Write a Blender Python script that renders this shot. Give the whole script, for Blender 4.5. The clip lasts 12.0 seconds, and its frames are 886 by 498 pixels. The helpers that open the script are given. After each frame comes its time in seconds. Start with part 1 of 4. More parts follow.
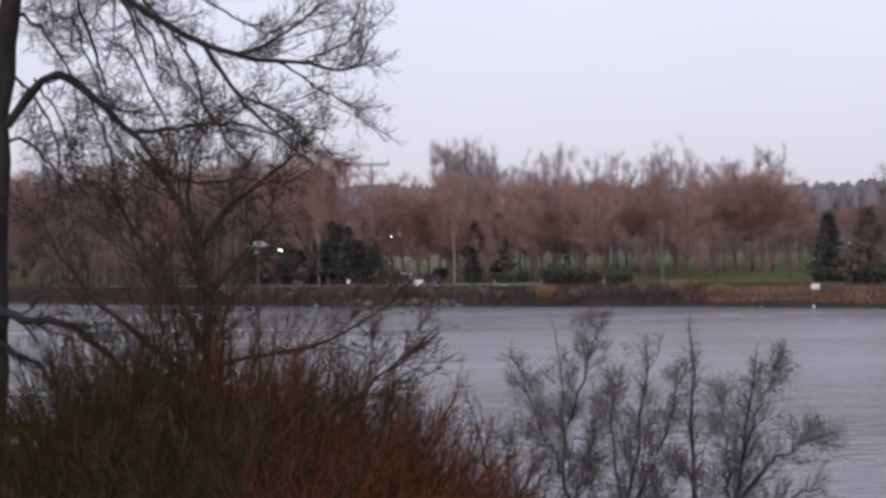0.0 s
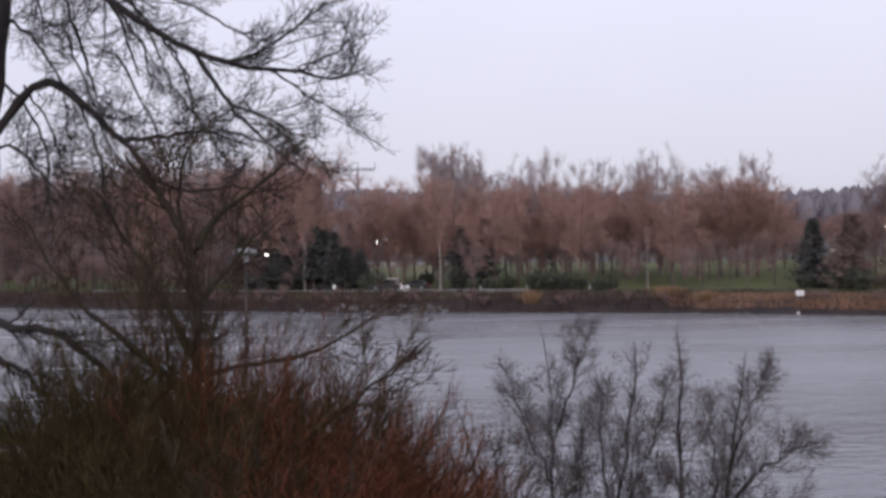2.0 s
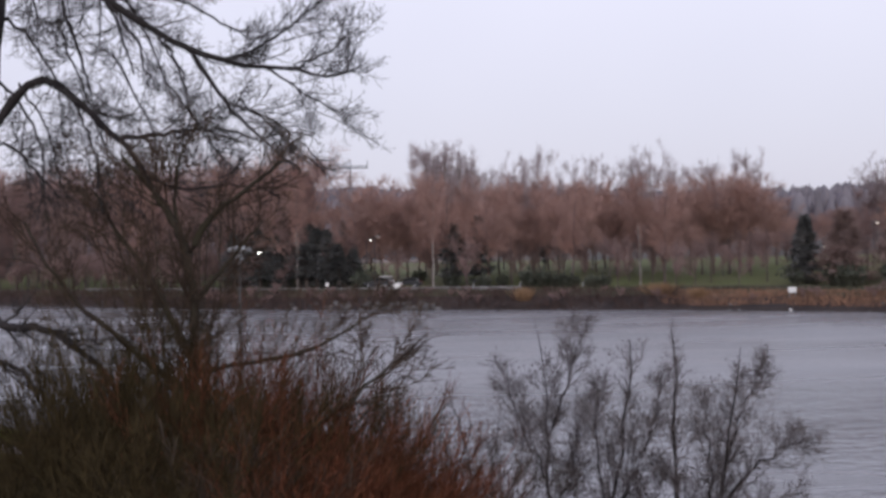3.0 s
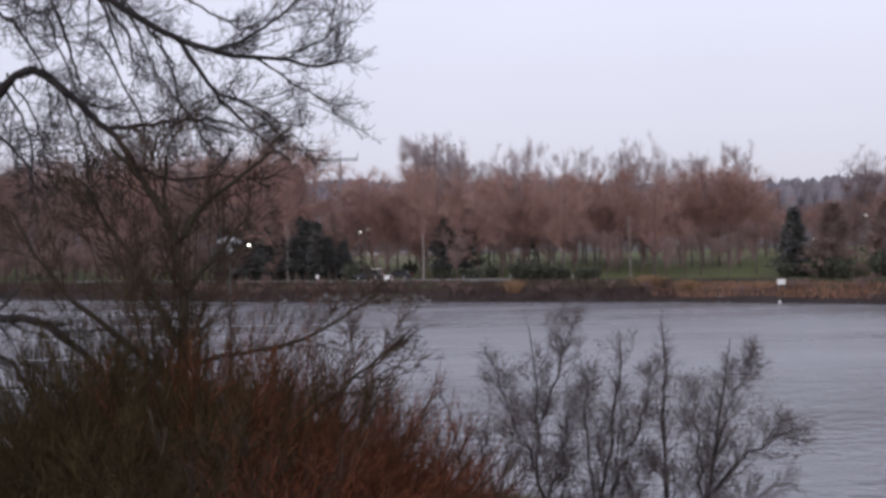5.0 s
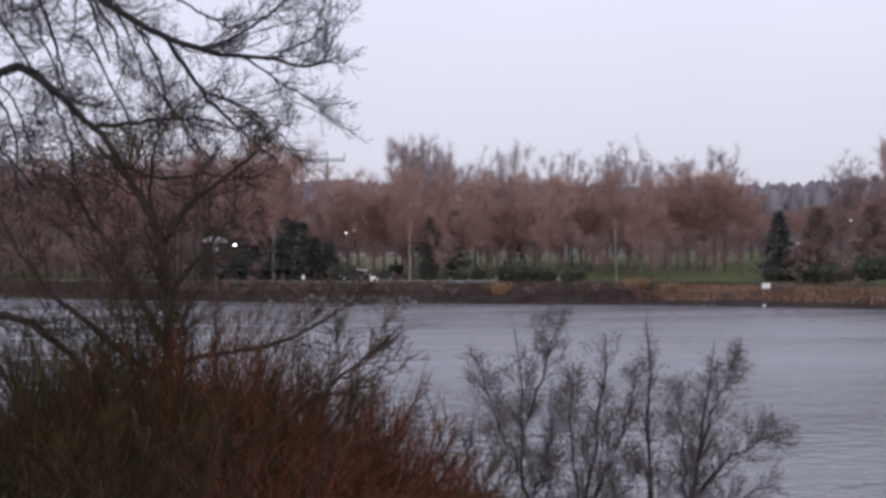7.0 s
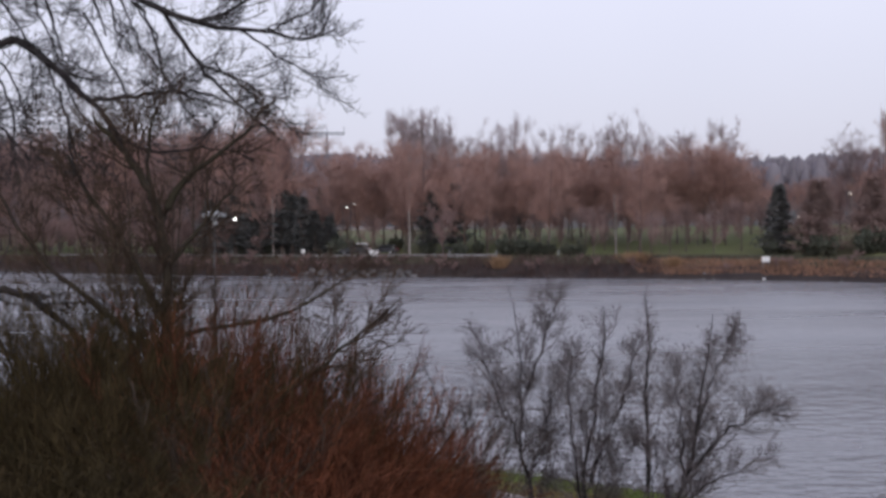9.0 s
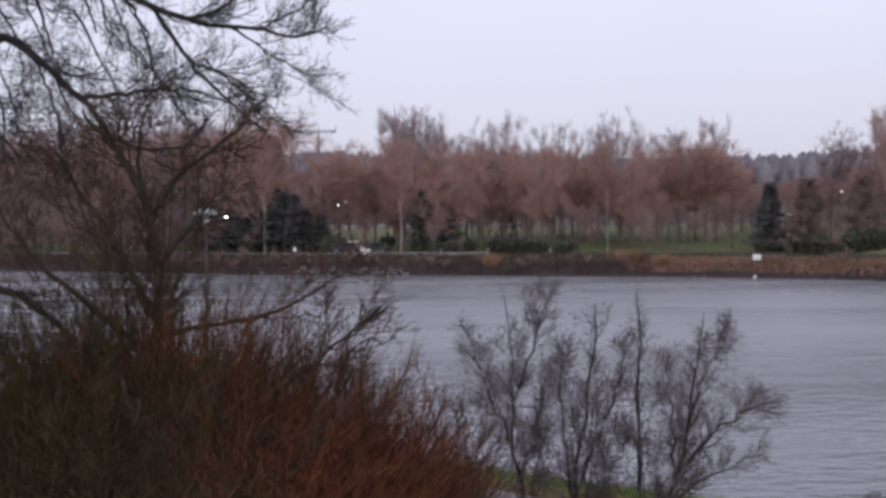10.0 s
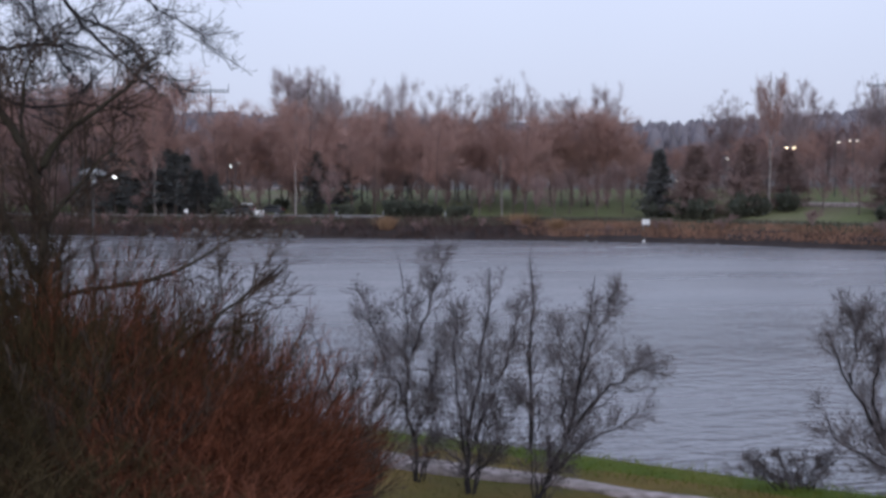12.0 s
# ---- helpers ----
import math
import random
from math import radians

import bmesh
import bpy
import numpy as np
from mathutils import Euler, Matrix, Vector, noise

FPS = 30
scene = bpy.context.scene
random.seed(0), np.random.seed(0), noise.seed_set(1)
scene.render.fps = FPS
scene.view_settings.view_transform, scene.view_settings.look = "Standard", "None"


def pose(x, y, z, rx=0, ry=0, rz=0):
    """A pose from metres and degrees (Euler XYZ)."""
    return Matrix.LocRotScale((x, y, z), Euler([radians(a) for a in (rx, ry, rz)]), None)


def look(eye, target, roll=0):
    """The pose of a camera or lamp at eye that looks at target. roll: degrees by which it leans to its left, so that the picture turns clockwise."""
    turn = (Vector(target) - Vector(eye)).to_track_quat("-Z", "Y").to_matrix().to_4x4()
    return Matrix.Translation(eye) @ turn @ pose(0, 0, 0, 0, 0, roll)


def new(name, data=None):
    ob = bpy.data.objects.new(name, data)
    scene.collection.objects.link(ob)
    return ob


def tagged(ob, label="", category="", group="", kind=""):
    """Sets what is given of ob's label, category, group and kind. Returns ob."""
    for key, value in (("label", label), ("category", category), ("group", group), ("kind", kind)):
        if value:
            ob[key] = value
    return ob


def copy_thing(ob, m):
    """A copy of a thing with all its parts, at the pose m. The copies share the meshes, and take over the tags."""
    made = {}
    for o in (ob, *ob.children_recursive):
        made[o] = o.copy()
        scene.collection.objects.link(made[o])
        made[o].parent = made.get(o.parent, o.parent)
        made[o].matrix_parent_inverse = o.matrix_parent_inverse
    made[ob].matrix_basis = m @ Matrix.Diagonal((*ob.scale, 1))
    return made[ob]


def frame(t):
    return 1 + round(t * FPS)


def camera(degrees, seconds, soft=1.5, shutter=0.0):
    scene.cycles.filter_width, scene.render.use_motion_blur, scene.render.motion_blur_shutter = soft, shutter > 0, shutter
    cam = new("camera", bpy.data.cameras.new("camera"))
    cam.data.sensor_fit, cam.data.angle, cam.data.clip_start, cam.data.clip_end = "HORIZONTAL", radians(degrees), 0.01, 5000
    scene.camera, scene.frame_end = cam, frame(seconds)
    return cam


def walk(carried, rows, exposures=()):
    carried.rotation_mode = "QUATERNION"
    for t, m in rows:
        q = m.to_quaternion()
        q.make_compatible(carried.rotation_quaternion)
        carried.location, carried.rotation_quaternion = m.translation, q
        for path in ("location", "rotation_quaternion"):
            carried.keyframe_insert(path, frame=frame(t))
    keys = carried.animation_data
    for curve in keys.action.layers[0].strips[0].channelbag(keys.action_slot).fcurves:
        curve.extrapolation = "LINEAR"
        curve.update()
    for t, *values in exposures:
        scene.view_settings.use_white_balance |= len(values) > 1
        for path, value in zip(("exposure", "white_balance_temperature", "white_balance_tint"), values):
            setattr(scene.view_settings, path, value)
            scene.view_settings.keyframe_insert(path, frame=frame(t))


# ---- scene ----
# ---------------------------------------------------------------- camera
cam = camera(45, 12.0, soft=3.2)

# seconds, sideways, height, tilt, turn, lean
HELD = [
    (0, 0.091, 5.976, 0.82, -0.00, -0.93),
    (0.5, 0.054, 5.992, 0.63, -1.08, -0.68),
    (1, 0.008, 6.019, 0.98, -1.27, -0.62),
    (1.5, -0.008, 6.022, 1.10, -1.26, -0.69),
    (2, 0.028, 6.024, 1.09, -0.77, -0.74),
    (2.5, 0.020, 5.985, 1.04, -1.38, -0.92),
    (3, -0.018, 6.026, 0.95, -1.16, -0.87),
    (3.2, -0.021, 6.026, 0.69, -1.60, -0.90),
    (4.8, -0.012, 6.004, 0.80, -0.81, -0.90),
    (5, -0.017, 6.004, 0.54, -1.68, -0.89),
    (5.5, -0.055, 6.008, 0.45, -1.70, -0.76),
    (6, -0.033, 6.000, 0.70, -2.27, -0.61),
    (6.5, -0.058, 5.993, 0.58, -2.14, -0.61),
    (7, -0.017, 5.998, 0.61, -2.41, -0.43),
    (7.2, -0.010, 5.999, 0.83, -2.56, -0.63),
    (8.8, 0.002, 5.998, -0.83, -2.19, -0.48),
    (9, 0.005, 5.996, -0.79, -2.40, -0.50),
    (9.5, 0.020, 5.988, -0.17, -2.79, -0.54),
    (10, 0.007, 5.992, -0.90, -2.84, -0.53),
    (10.5, 0.005, 5.976, -1.26, -4.24, -0.55),
    (11, 0.002, 5.992, -2.34, -6.58, -0.28),
    (11.5, 0.001, 5.997, -2.71, -7.23, -0.28),
    (12, 0.000, 5.999, -2.90, -8.45, 0.00),
]
walk(cam,
     [(t, pose(x, 0, z, 90 + tilt, 0, turn) @ pose(0, 0, 0, 0, 0, lean)) for t, x, z, tilt, turn, lean in HELD],
     exposures=[(0, 0.0, 6450, 9), (9, 0.0, 6300, 8), (10.5, 0.0, 6250, 10), (11, 0.0, 6100, 8), (11.5, -0.03, 5850, 6), (12, -0.04, 5750, 5)])

# ---------------------------------------------------------------- light
world = bpy.data.worlds.new("overcast_sky")
scene.world = world
world.use_nodes = True
wn, wl = world.node_tree.nodes, world.node_tree.links
wn.clear()
w_out = wn.new("ShaderNodeOutputWorld")
w_add = wn.new("ShaderNodeAddShader")
w_clear = wn.new("ShaderNodeBackground")
w_cloud = wn.new("ShaderNodeBackground")
w_sky = wn.new("ShaderNodeTexSky")
w_sky.sky_type = "NISHITA"
w_sky.sun_disc = False
w_sky.sun_elevation = radians(9)
w_sky.sun_rotation = radians(200)
w_sky.air_density, w_sky.dust_density = 1.2, 3.0
w_clear.inputs["Strength"].default_value = 0.02
wl.new(w_sky.outputs[0], w_clear.inputs[0])
w_co = wn.new("ShaderNodeTexCoord")
w_noise = wn.new("ShaderNodeTexNoise")
w_noise.inputs["Scale"].default_value = 1.6
w_noise.inputs["Detail"].default_value = 3
w_ramp = wn.new("ShaderNodeValToRGB")
w_ramp.color_ramp.elements[0].position, w_ramp.color_ramp.elements[1].position = 0.25, 0.75
w_ramp.color_ramp.elements[0].color = (0.70, 0.685, 0.838, 1)
w_ramp.color_ramp.elements[1].color = (0.80, 0.775, 0.925, 1)
wl.new(w_co.outputs["Generated"], w_noise.inputs["Vector"])
wl.new(w_noise.outputs["Fac"], w_ramp.inputs["Fac"])
wl.new(w_ramp.outputs["Color"], w_cloud.inputs[0])
w_sep = wn.new("ShaderNodeSeparateXYZ")
w_fall = wn.new("ShaderNodeMapRange")
w_fall.inputs["From Min"].default_value, w_fall.inputs["From Max"].default_value = 0.05, 0.30
w_fall.inputs["To Min"].default_value, w_fall.inputs["To Max"].default_value = 0.84, 1.07
wl.new(w_co.outputs["Generated"], w_sep.inputs[0])
wl.new(w_sep.outputs["Z"], w_fall.inputs["Value"])
wl.new(w_fall.outputs[0], w_cloud.inputs["Strength"])
wl.new(w_clear.outputs[0], w_add.inputs[0])
wl.new(w_cloud.outputs[0], w_add.inputs[1])
wl.new(w_add.outputs[0], w_out.inputs[0])

sun_data = bpy.data.lights.new("sun", "SUN")
sun_data.energy, sun_data.angle, sun_data.color = 0.9, radians(40), (1.0, 0.97, 0.95)
sun = new("sun", sun_data)
sun.matrix_world = look((30, -80, 60), (0, 60, 0))


# ---------------------------------------------------------------- materials
def material(name, base, second=None, scale=3.0, rough=0.85, bump=0.3, fine=40.0, metal=0.0, island=0.0, per_object=0.0,
             spec=0.3, stretch=(1, 1, 1), third=None):
    """Two-scale noise colour with relief; island and per_object vary the brightness piece by piece."""
    m = bpy.data.materials.new(name)
    m.use_nodes = True
    n, l = m.node_tree.nodes, m.node_tree.links
    b = n["Principled BSDF"]
    b.inputs["Roughness"].default_value, b.inputs["Metallic"].default_value = rough, metal
    b.inputs["Specular IOR Level"].default_value = spec
    second = second or tuple(c * 0.6 for c in base)
    co = n.new("ShaderNodeTexCoord")
    mp = n.new("ShaderNodeMapping")
    mp.inputs["Scale"].default_value = stretch
    l.new(co.outputs["Object"], mp.inputs["Vector"])
    big, small = n.new("ShaderNodeTexNoise"), n.new("ShaderNodeTexNoise")
    big.inputs["Scale"].default_value, small.inputs["Scale"].default_value = scale, fine
    big.inputs["Detail"].default_value, small.inputs["Detail"].default_value = 4, 3
    for q in (big, small):
        l.new(mp.outputs[0], q.inputs["Vector"])
    ramp = n.new("ShaderNodeValToRGB")
    ramp.color_ramp.elements[0].position, ramp.color_ramp.elements[1].position = 0.33, 0.67
    ramp.color_ramp.elements[0].color = (*base, 1)
    ramp.color_ramp.elements[1].color = (*second, 1)
    if third:
        e = ramp.color_ramp.elements.new(0.5)
        e.color = (*third, 1)
    l.new(big.outputs["Fac"], ramp.inputs["Fac"])
    mix = n.new("ShaderNodeMix")
    mix.data_type, mix.blend_type = "RGBA", "MULTIPLY"
    mix.inputs["Factor"].default_value = 0.6
    grain = n.new("ShaderNodeMapRange")
    grain.inputs["To Min"].default_value, grain.inputs["To Max"].default_value = 0.45, 1.45
    l.new(small.outputs["Fac"], grain.inputs["Value"])
    l.new(ramp.outputs["Color"], mix.inputs["A"])
    l.new(grain.outputs[0], mix.inputs["B"])
    colour = mix.outputs["Result"]
    for amount, node, out in ((island, "ShaderNodeNewGeometry", "Random Per Island"), (per_object, "ShaderNodeObjectInfo", "Random")):
        if amount:
            src = n.new(node)
            rng_ = n.new("ShaderNodeMapRange")
            rng_.inputs["To Min"].default_value, rng_.inputs["To Max"].default_value = 1 - amount, 1 + amount
            l.new(src.outputs[out], rng_.inputs["Value"])
            mm = n.new("ShaderNodeMix")
            mm.data_type, mm.blend_type = "RGBA", "MULTIPLY"
            mm.inputs["Factor"].default_value = 1
            l.new(colour, mm.inputs["A"])
            l.new(rng_.outputs[0], mm.inputs["B"])
            colour = mm.outputs["Result"]
    l.new(colour, b.inputs["Base Color"])
    if bump:
        bp = n.new("ShaderNodeBump")
        bp.inputs["Strength"].default_value, bp.inputs["Distance"].default_value = bump, 0.02
        l.new(small.outputs["Fac"], bp.inputs["Height"])
        l.new(bp.outputs[0], b.inputs["Normal"])
    return m


def glow(name, colour, strength):
    m = bpy.data.materials.new(name)
    m.use_nodes = True
    b = m.node_tree.nodes["Principled BSDF"]
    b.inputs["Emission Color"].default_value, b.inputs["Emission Strength"].default_value = (*colour, 1), strength
    b.inputs["Base Color"].default_value = (*colour, 1)
    return m


BARK = material("dark_bark", (0.026, 0.023, 0.025), (0.046, 0.040, 0.041), 4, bump=0.8, fine=30, stretch=(1, 1, 0.3), spec=0.12)
TWIG = material("grey_twig", (0.048, 0.044, 0.047), (0.080, 0.074, 0.074), 2, bump=0, island=0.35, spec=0.1)
TWIG_GREY = material("pale_grey_twig", (0.112, 0.097, 0.10), (0.155, 0.133, 0.136), 2, bump=0, island=0.4, spec=0.1)
BROWN_TWIG = material("brown_twig", (0.062, 0.043, 0.033), (0.092, 0.066, 0.049), 2, bump=0, island=0.35, spec=0.1)
MOSSY = material("mossy_bark", (0.034, 0.025, 0.020), (0.041, 0.036, 0.020), 3, bump=0.7, fine=25)
RED_STEM = material("red_stem", (0.145, 0.050, 0.027), (0.068, 0.030, 0.017), 0.9, rough=0.8, bump=0, island=0.75, per_object=0.25, spec=0.08)
BROWN_STEM = material("brown_stem", (0.053, 0.037, 0.018), (0.031, 0.025, 0.012), 0.9, rough=0.85, bump=0, island=0.6, per_object=0.25, spec=0.08)
GREY_STEM = material("grey_brown_stem", (0.078, 0.060, 0.048), (0.045, 0.035, 0.028), 0.9, rough=0.85, bump=0, island=0.5, per_object=0.2, spec=0.08)
BIRCH_BARK = material("birch_bark", (0.36, 0.325, 0.31), (0.14, 0.12, 0.11), 1.3, bump=0.3, fine=9, stretch=(1, 1, 2.0))
BROWN_TRUNK = material("brown_trunk", (0.10, 0.08, 0.075), (0.15, 0.12, 0.11), 2, bump=0.5, fine=12)
# birch crowns paler than bare twigs, with distance haze worked into the colour
CROWN_RED = material("reddish_birch_twigs", (0.405, 0.25, 0.214), (0.34, 0.224, 0.198), 0.25, bump=0, island=0.2, per_object=0.1, spec=0.1)
CROWN_GREY = material("greyish_birch_twigs", (0.31, 0.255, 0.268), (0.35, 0.285, 0.292), 0.25, bump=0, island=0.2, per_object=0.08, spec=0.1)
CROWN_DARK = material("dark_brown_twigs", (0.245, 0.172, 0.164), (0.28, 0.19, 0.178), 0.25, bump=0, island=0.2, per_object=0.12, spec=0.1)
# needles and hedge leaves lightened, so the colour carries the distance haze
HAZED_NEEDLES = material("hazed_spruce_needles", (0.118, 0.124, 0.126), (0.145, 0.14, 0.138), 0.8, bump=0, island=0.3, per_object=0.2, spec=0.1)
HAZED_HEDGE = material("hazed_hedge_leaves", (0.09, 0.102, 0.082), (0.115, 0.118, 0.094), 0.9, bump=0, island=0.35, per_object=0.2, spec=0.1)
CROWN_LARCH = material("larch_twigs", (0.22, 0.162, 0.15), (0.265, 0.185, 0.168), 0.25, bump=0, island=0.3, per_object=0.15, spec=0.1)
# hill trees: distance haze painted as a pale bluish grey base
HAZED_HILLWOOD = material("hazed_hill_wood", (0.18, 0.172, 0.198), (0.21, 0.19, 0.21), 0.02, bump=0, island=0.2, spec=0.05)
GRASS = material("winter_grass", (0.078, 0.108, 0.014), (0.125, 0.122, 0.024), 0.5, bump=0.6, fine=9, third=(0.07, 0.10, 0.012), spec=0.1)
DRY_GRASS = material("yellowing_grass", (0.15, 0.105, 0.032), (0.07, 0.082, 0.016), 0.45, bump=0.6, fine=9, third=(0.115, 0.092, 0.025), spec=0.1)
DRY_BLADES = material("yellowing_blades", (0.17, 0.12, 0.04), (0.08, 0.09, 0.018), 0.3, bump=0, island=0.35, spec=0.1)
BLADES = material("grass_blades", (0.09, 0.135, 0.015), (0.145, 0.145, 0.028), 0.3, bump=0, island=0.35, spec=0.1)
LAWN = material("far_lawn", (0.13, 0.132, 0.066), (0.17, 0.155, 0.095), 0.06, bump=0.4, fine=1.5, third=(0.135, 0.155, 0.07), spec=0.1)
LITTER = material("leaf_litter", (0.024, 0.017, 0.010), (0.04, 0.03, 0.016), 1.2, bump=0.9, fine=22)
EARTH = material("bank_earth", (0.030, 0.024, 0.025), (0.048, 0.037, 0.035), 0.3, bump=0.8, fine=3)
VERGE = material("dry_verge", (0.075, 0.062, 0.046), (0.075, 0.078, 0.045), 0.15, bump=0.7, fine=3)
BED = material("river_bed", (0.04, 0.04, 0.035), None, 1)
FOREST_FLOOR = material("forest_floor", (0.06, 0.058, 0.055), (0.08, 0.07, 0.06), 0.05, bump=0.3, fine=1)
REED = material("dry_reed", (0.34, 0.20, 0.14), (0.23, 0.14, 0.10), 0.12, bump=0, island=0.35, spec=0.1)
REED_DARK = material("dark_dry_scrub", (0.062, 0.042, 0.040), (0.10, 0.060, 0.050), 0.12, bump=0, island=0.4)
REED_TAN = material("tan_reed", (0.34, 0.22, 0.13), (0.28, 0.17, 0.10), 0.5, bump=0, island=0.3)
GRAVEL = material("wet_gravel", (0.44, 0.37, 0.36), (0.12, 0.095, 0.075), 3.2, rough=0.6, bump=0.9, fine=18, spec=0.4)
ASPHALT = material("pale_asphalt", (0.20, 0.197, 0.197), (0.27, 0.262, 0.26), 0.3, rough=0.5, bump=0.3, fine=8, spec=0.5)
STONE = material("bank_stone", (0.088, 0.084, 0.086), (0.16, 0.153, 0.153), 0.7, bump=0.8, fine=5, per_object=0.4)
STEEL = material("galvanised_steel", (0.36, 0.37, 0.39), (0.28, 0.29, 0.31), 4, rough=0.5, bump=0.1, metal=0.4)
DARK_STEEL = material("grey_painted_steel", (0.075, 0.075, 0.08), (0.10, 0.10, 0.105), 4, rough=0.6, bump=0.1)
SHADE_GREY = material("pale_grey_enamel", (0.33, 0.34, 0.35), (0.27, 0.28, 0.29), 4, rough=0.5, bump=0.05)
PYLON_STEEL = material("weathered_steel", (0.17, 0.18, 0.20), (0.21, 0.22, 0.24), 0.5, rough=0.7, bump=0)
WHITE = material("white_paint", (0.82, 0.82, 0.82), (0.72, 0.72, 0.73), 3, rough=0.4, bump=0.05)
DARK_PAINT = material("dark_car_paint", (0.035, 0.038, 0.045), None, 2, rough=0.4, bump=0, spec=0.3)
CAR_GLASS = material("dark_car_glass", (0.02, 0.022, 0.025), None, 2, rough=0.08, bump=0, spec=0.7)
RUBBER = material("black_rubber", (0.02, 0.02, 0.02), None, 8, rough=0.8, bump=0.1)
LAMP_WHITE = glow("lit_white_lamp", (1.0, 0.97, 0.9), 8)
LAMP_WARM = glow("lit_warm_lamp", (1.0, 0.70, 0.42), 7)
LAMP_FAR = glow("pale_warm_lamp", (1.0, 0.80, 0.62), 2.2)
LAMP_DIM = glow("dim_warm_lamp", (1.0, 0.86, 0.72), 1.3)
TAIL = material("red_tail_lens", (0.35, 0.02, 0.02), None, 5, rough=0.2, bump=0)

# river water: glossy, wind ripples at three sizes, base colour paled for reflected sky
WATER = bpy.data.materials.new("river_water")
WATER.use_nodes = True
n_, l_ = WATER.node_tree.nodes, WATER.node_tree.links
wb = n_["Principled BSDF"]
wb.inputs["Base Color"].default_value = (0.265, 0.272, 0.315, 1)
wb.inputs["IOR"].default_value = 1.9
w_geo = n_.new("ShaderNodeTexCoord")
w_map = n_.new("ShaderNodeMapping")
w_map.inputs["Rotation"].default_value = (0, 0, radians(-33))
w_map.inputs["Scale"].default_value = (0.55, 1.0, 1.0)
l_.new(w_geo.outputs["Object"], w_map.inputs["Vector"])
height = None
for sc, amt in ((0.07, 0.45), (0.5, 0.55), (1.9, 0.5), (5.0, 0.16)):
    nz = n_.new("ShaderNodeTexNoise")
    nz.inputs["Scale"].default_value, nz.inputs["Detail"].default_value = sc, 3
    l_.new(w_map.outputs[0], nz.inputs["Vector"])
    mu = n_.new("ShaderNodeMath")
    mu.operation = "MULTIPLY"
    mu.inputs[1].default_value = amt
    l_.new(nz.outputs["Fac"], mu.inputs[0])
    if height is None:
        height = mu.outputs[0]
    else:
        ad = n_.new("ShaderNodeMath")
        l_.new(height, ad.inputs[0])
        l_.new(mu.outputs[0], ad.inputs[1])
        height = ad.outputs[0]
# wind lanes: long streaks of rougher and smoother water
w_lane_map = n_.new("ShaderNodeMapping")
w_lane_map.inputs["Rotation"].default_value = (0, 0, radians(28))
w_lane_map.inputs["Scale"].default_value = (0.014, 0.045, 1.0)
w_lane = n_.new("ShaderNodeTexNoise")
w_lane.inputs["Scale"].default_value, w_lane.inputs["Detail"].default_value = 1.0, 4
w_lane_range = n_.new("ShaderNodeMapRange")
w_lane_range.inputs["From Min"].default_value, w_lane_range.inputs["From Max"].default_value = 0.35, 0.65
w_lane_range.inputs["To Min"].default_value, w_lane_range.inputs["To Max"].default_value = 0.08, 0.42
l_.new(w_geo.outputs["Object"], w_lane_map.inputs["Vector"])
l_.new(w_lane_map.outputs[0], w_lane.inputs["Vector"])
l_.new(w_lane.outputs["Fac"], w_lane_range.inputs["Value"])
l_.new(w_lane_range.outputs[0], wb.inputs["Roughness"])
# long paler and darker streaks: light on the ripples painted into the base colour
w_streak = n_.new("ShaderNodeMix")
w_streak.data_type = "RGBA"
w_streak.inputs["A"].default_value = (0.150, 0.153, 0.168, 1)
w_streak.inputs["B"].default_value = (0.225, 0.226, 0.246, 1)
w_streak_map = n_.new("ShaderNodeMapping")
w_streak_map.inputs["Rotation"].default_value = (0, 0, radians(24))
w_streak_map.inputs["Scale"].default_value = (0.035, 0.11, 1.0)
w_streak_noise = n_.new("ShaderNodeTexNoise")
w_streak_noise.inputs["Scale"].default_value, w_streak_noise.inputs["Detail"].default_value = 1.0, 5
w_streak_range = n_.new("ShaderNodeMapRange")
w_streak_range.inputs["From Min"].default_value, w_streak_range.inputs["From Max"].default_value = 0.35, 0.65
l_.new(w_geo.outputs["Object"], w_streak_map.inputs["Vector"])
l_.new(w_streak_map.outputs[0], w_streak_noise.inputs["Vector"])
l_.new(w_streak_noise.outputs["Fac"], w_streak_range.inputs["Value"])
l_.new(w_streak_range.outputs[0], w_streak.inputs["Factor"])
l_.new(w_streak.outputs["Result"], wb.inputs["Base Color"])
w_bump = n_.new("ShaderNodeBump")
w_bump.inputs["Strength"].default_value, w_bump.inputs["Distance"].default_value = 1.0, 0.62
l_.new(height, w_bump.inputs["Height"])
l_.new(w_bump.outputs[0], wb.inputs["Normal"])


# ---------------------------------------------------------------- shapes
def thing(name, x, y, z, label, category, group="", turn=0.0):
    ob = new(name)
    ob.empty_display_size = 0.2
    ob.matrix_world = pose(x, y, z, 0, 0, turn)
    return tagged(ob, label, category, group)


def finish(name, me, mat, parent=None, label="", smooth=True):
    for m in (mat if isinstance(mat, (list, tuple)) else [mat]):
        me.materials.append(m)
    if smooth:
        me.polygons.foreach_set("use_smooth", [True] * len(me.polygons))
    ob = new(name, me)
    if parent:
        ob.parent = parent
    if label:
        tagged(ob, label)
    return ob


def part(name, bm, mat, parent=None, label="", smooth=False):
    me = bpy.data.meshes.new(name)
    bm.to_mesh(me)
    bm.free()
    return finish(name, me, mat, parent, label, smooth)


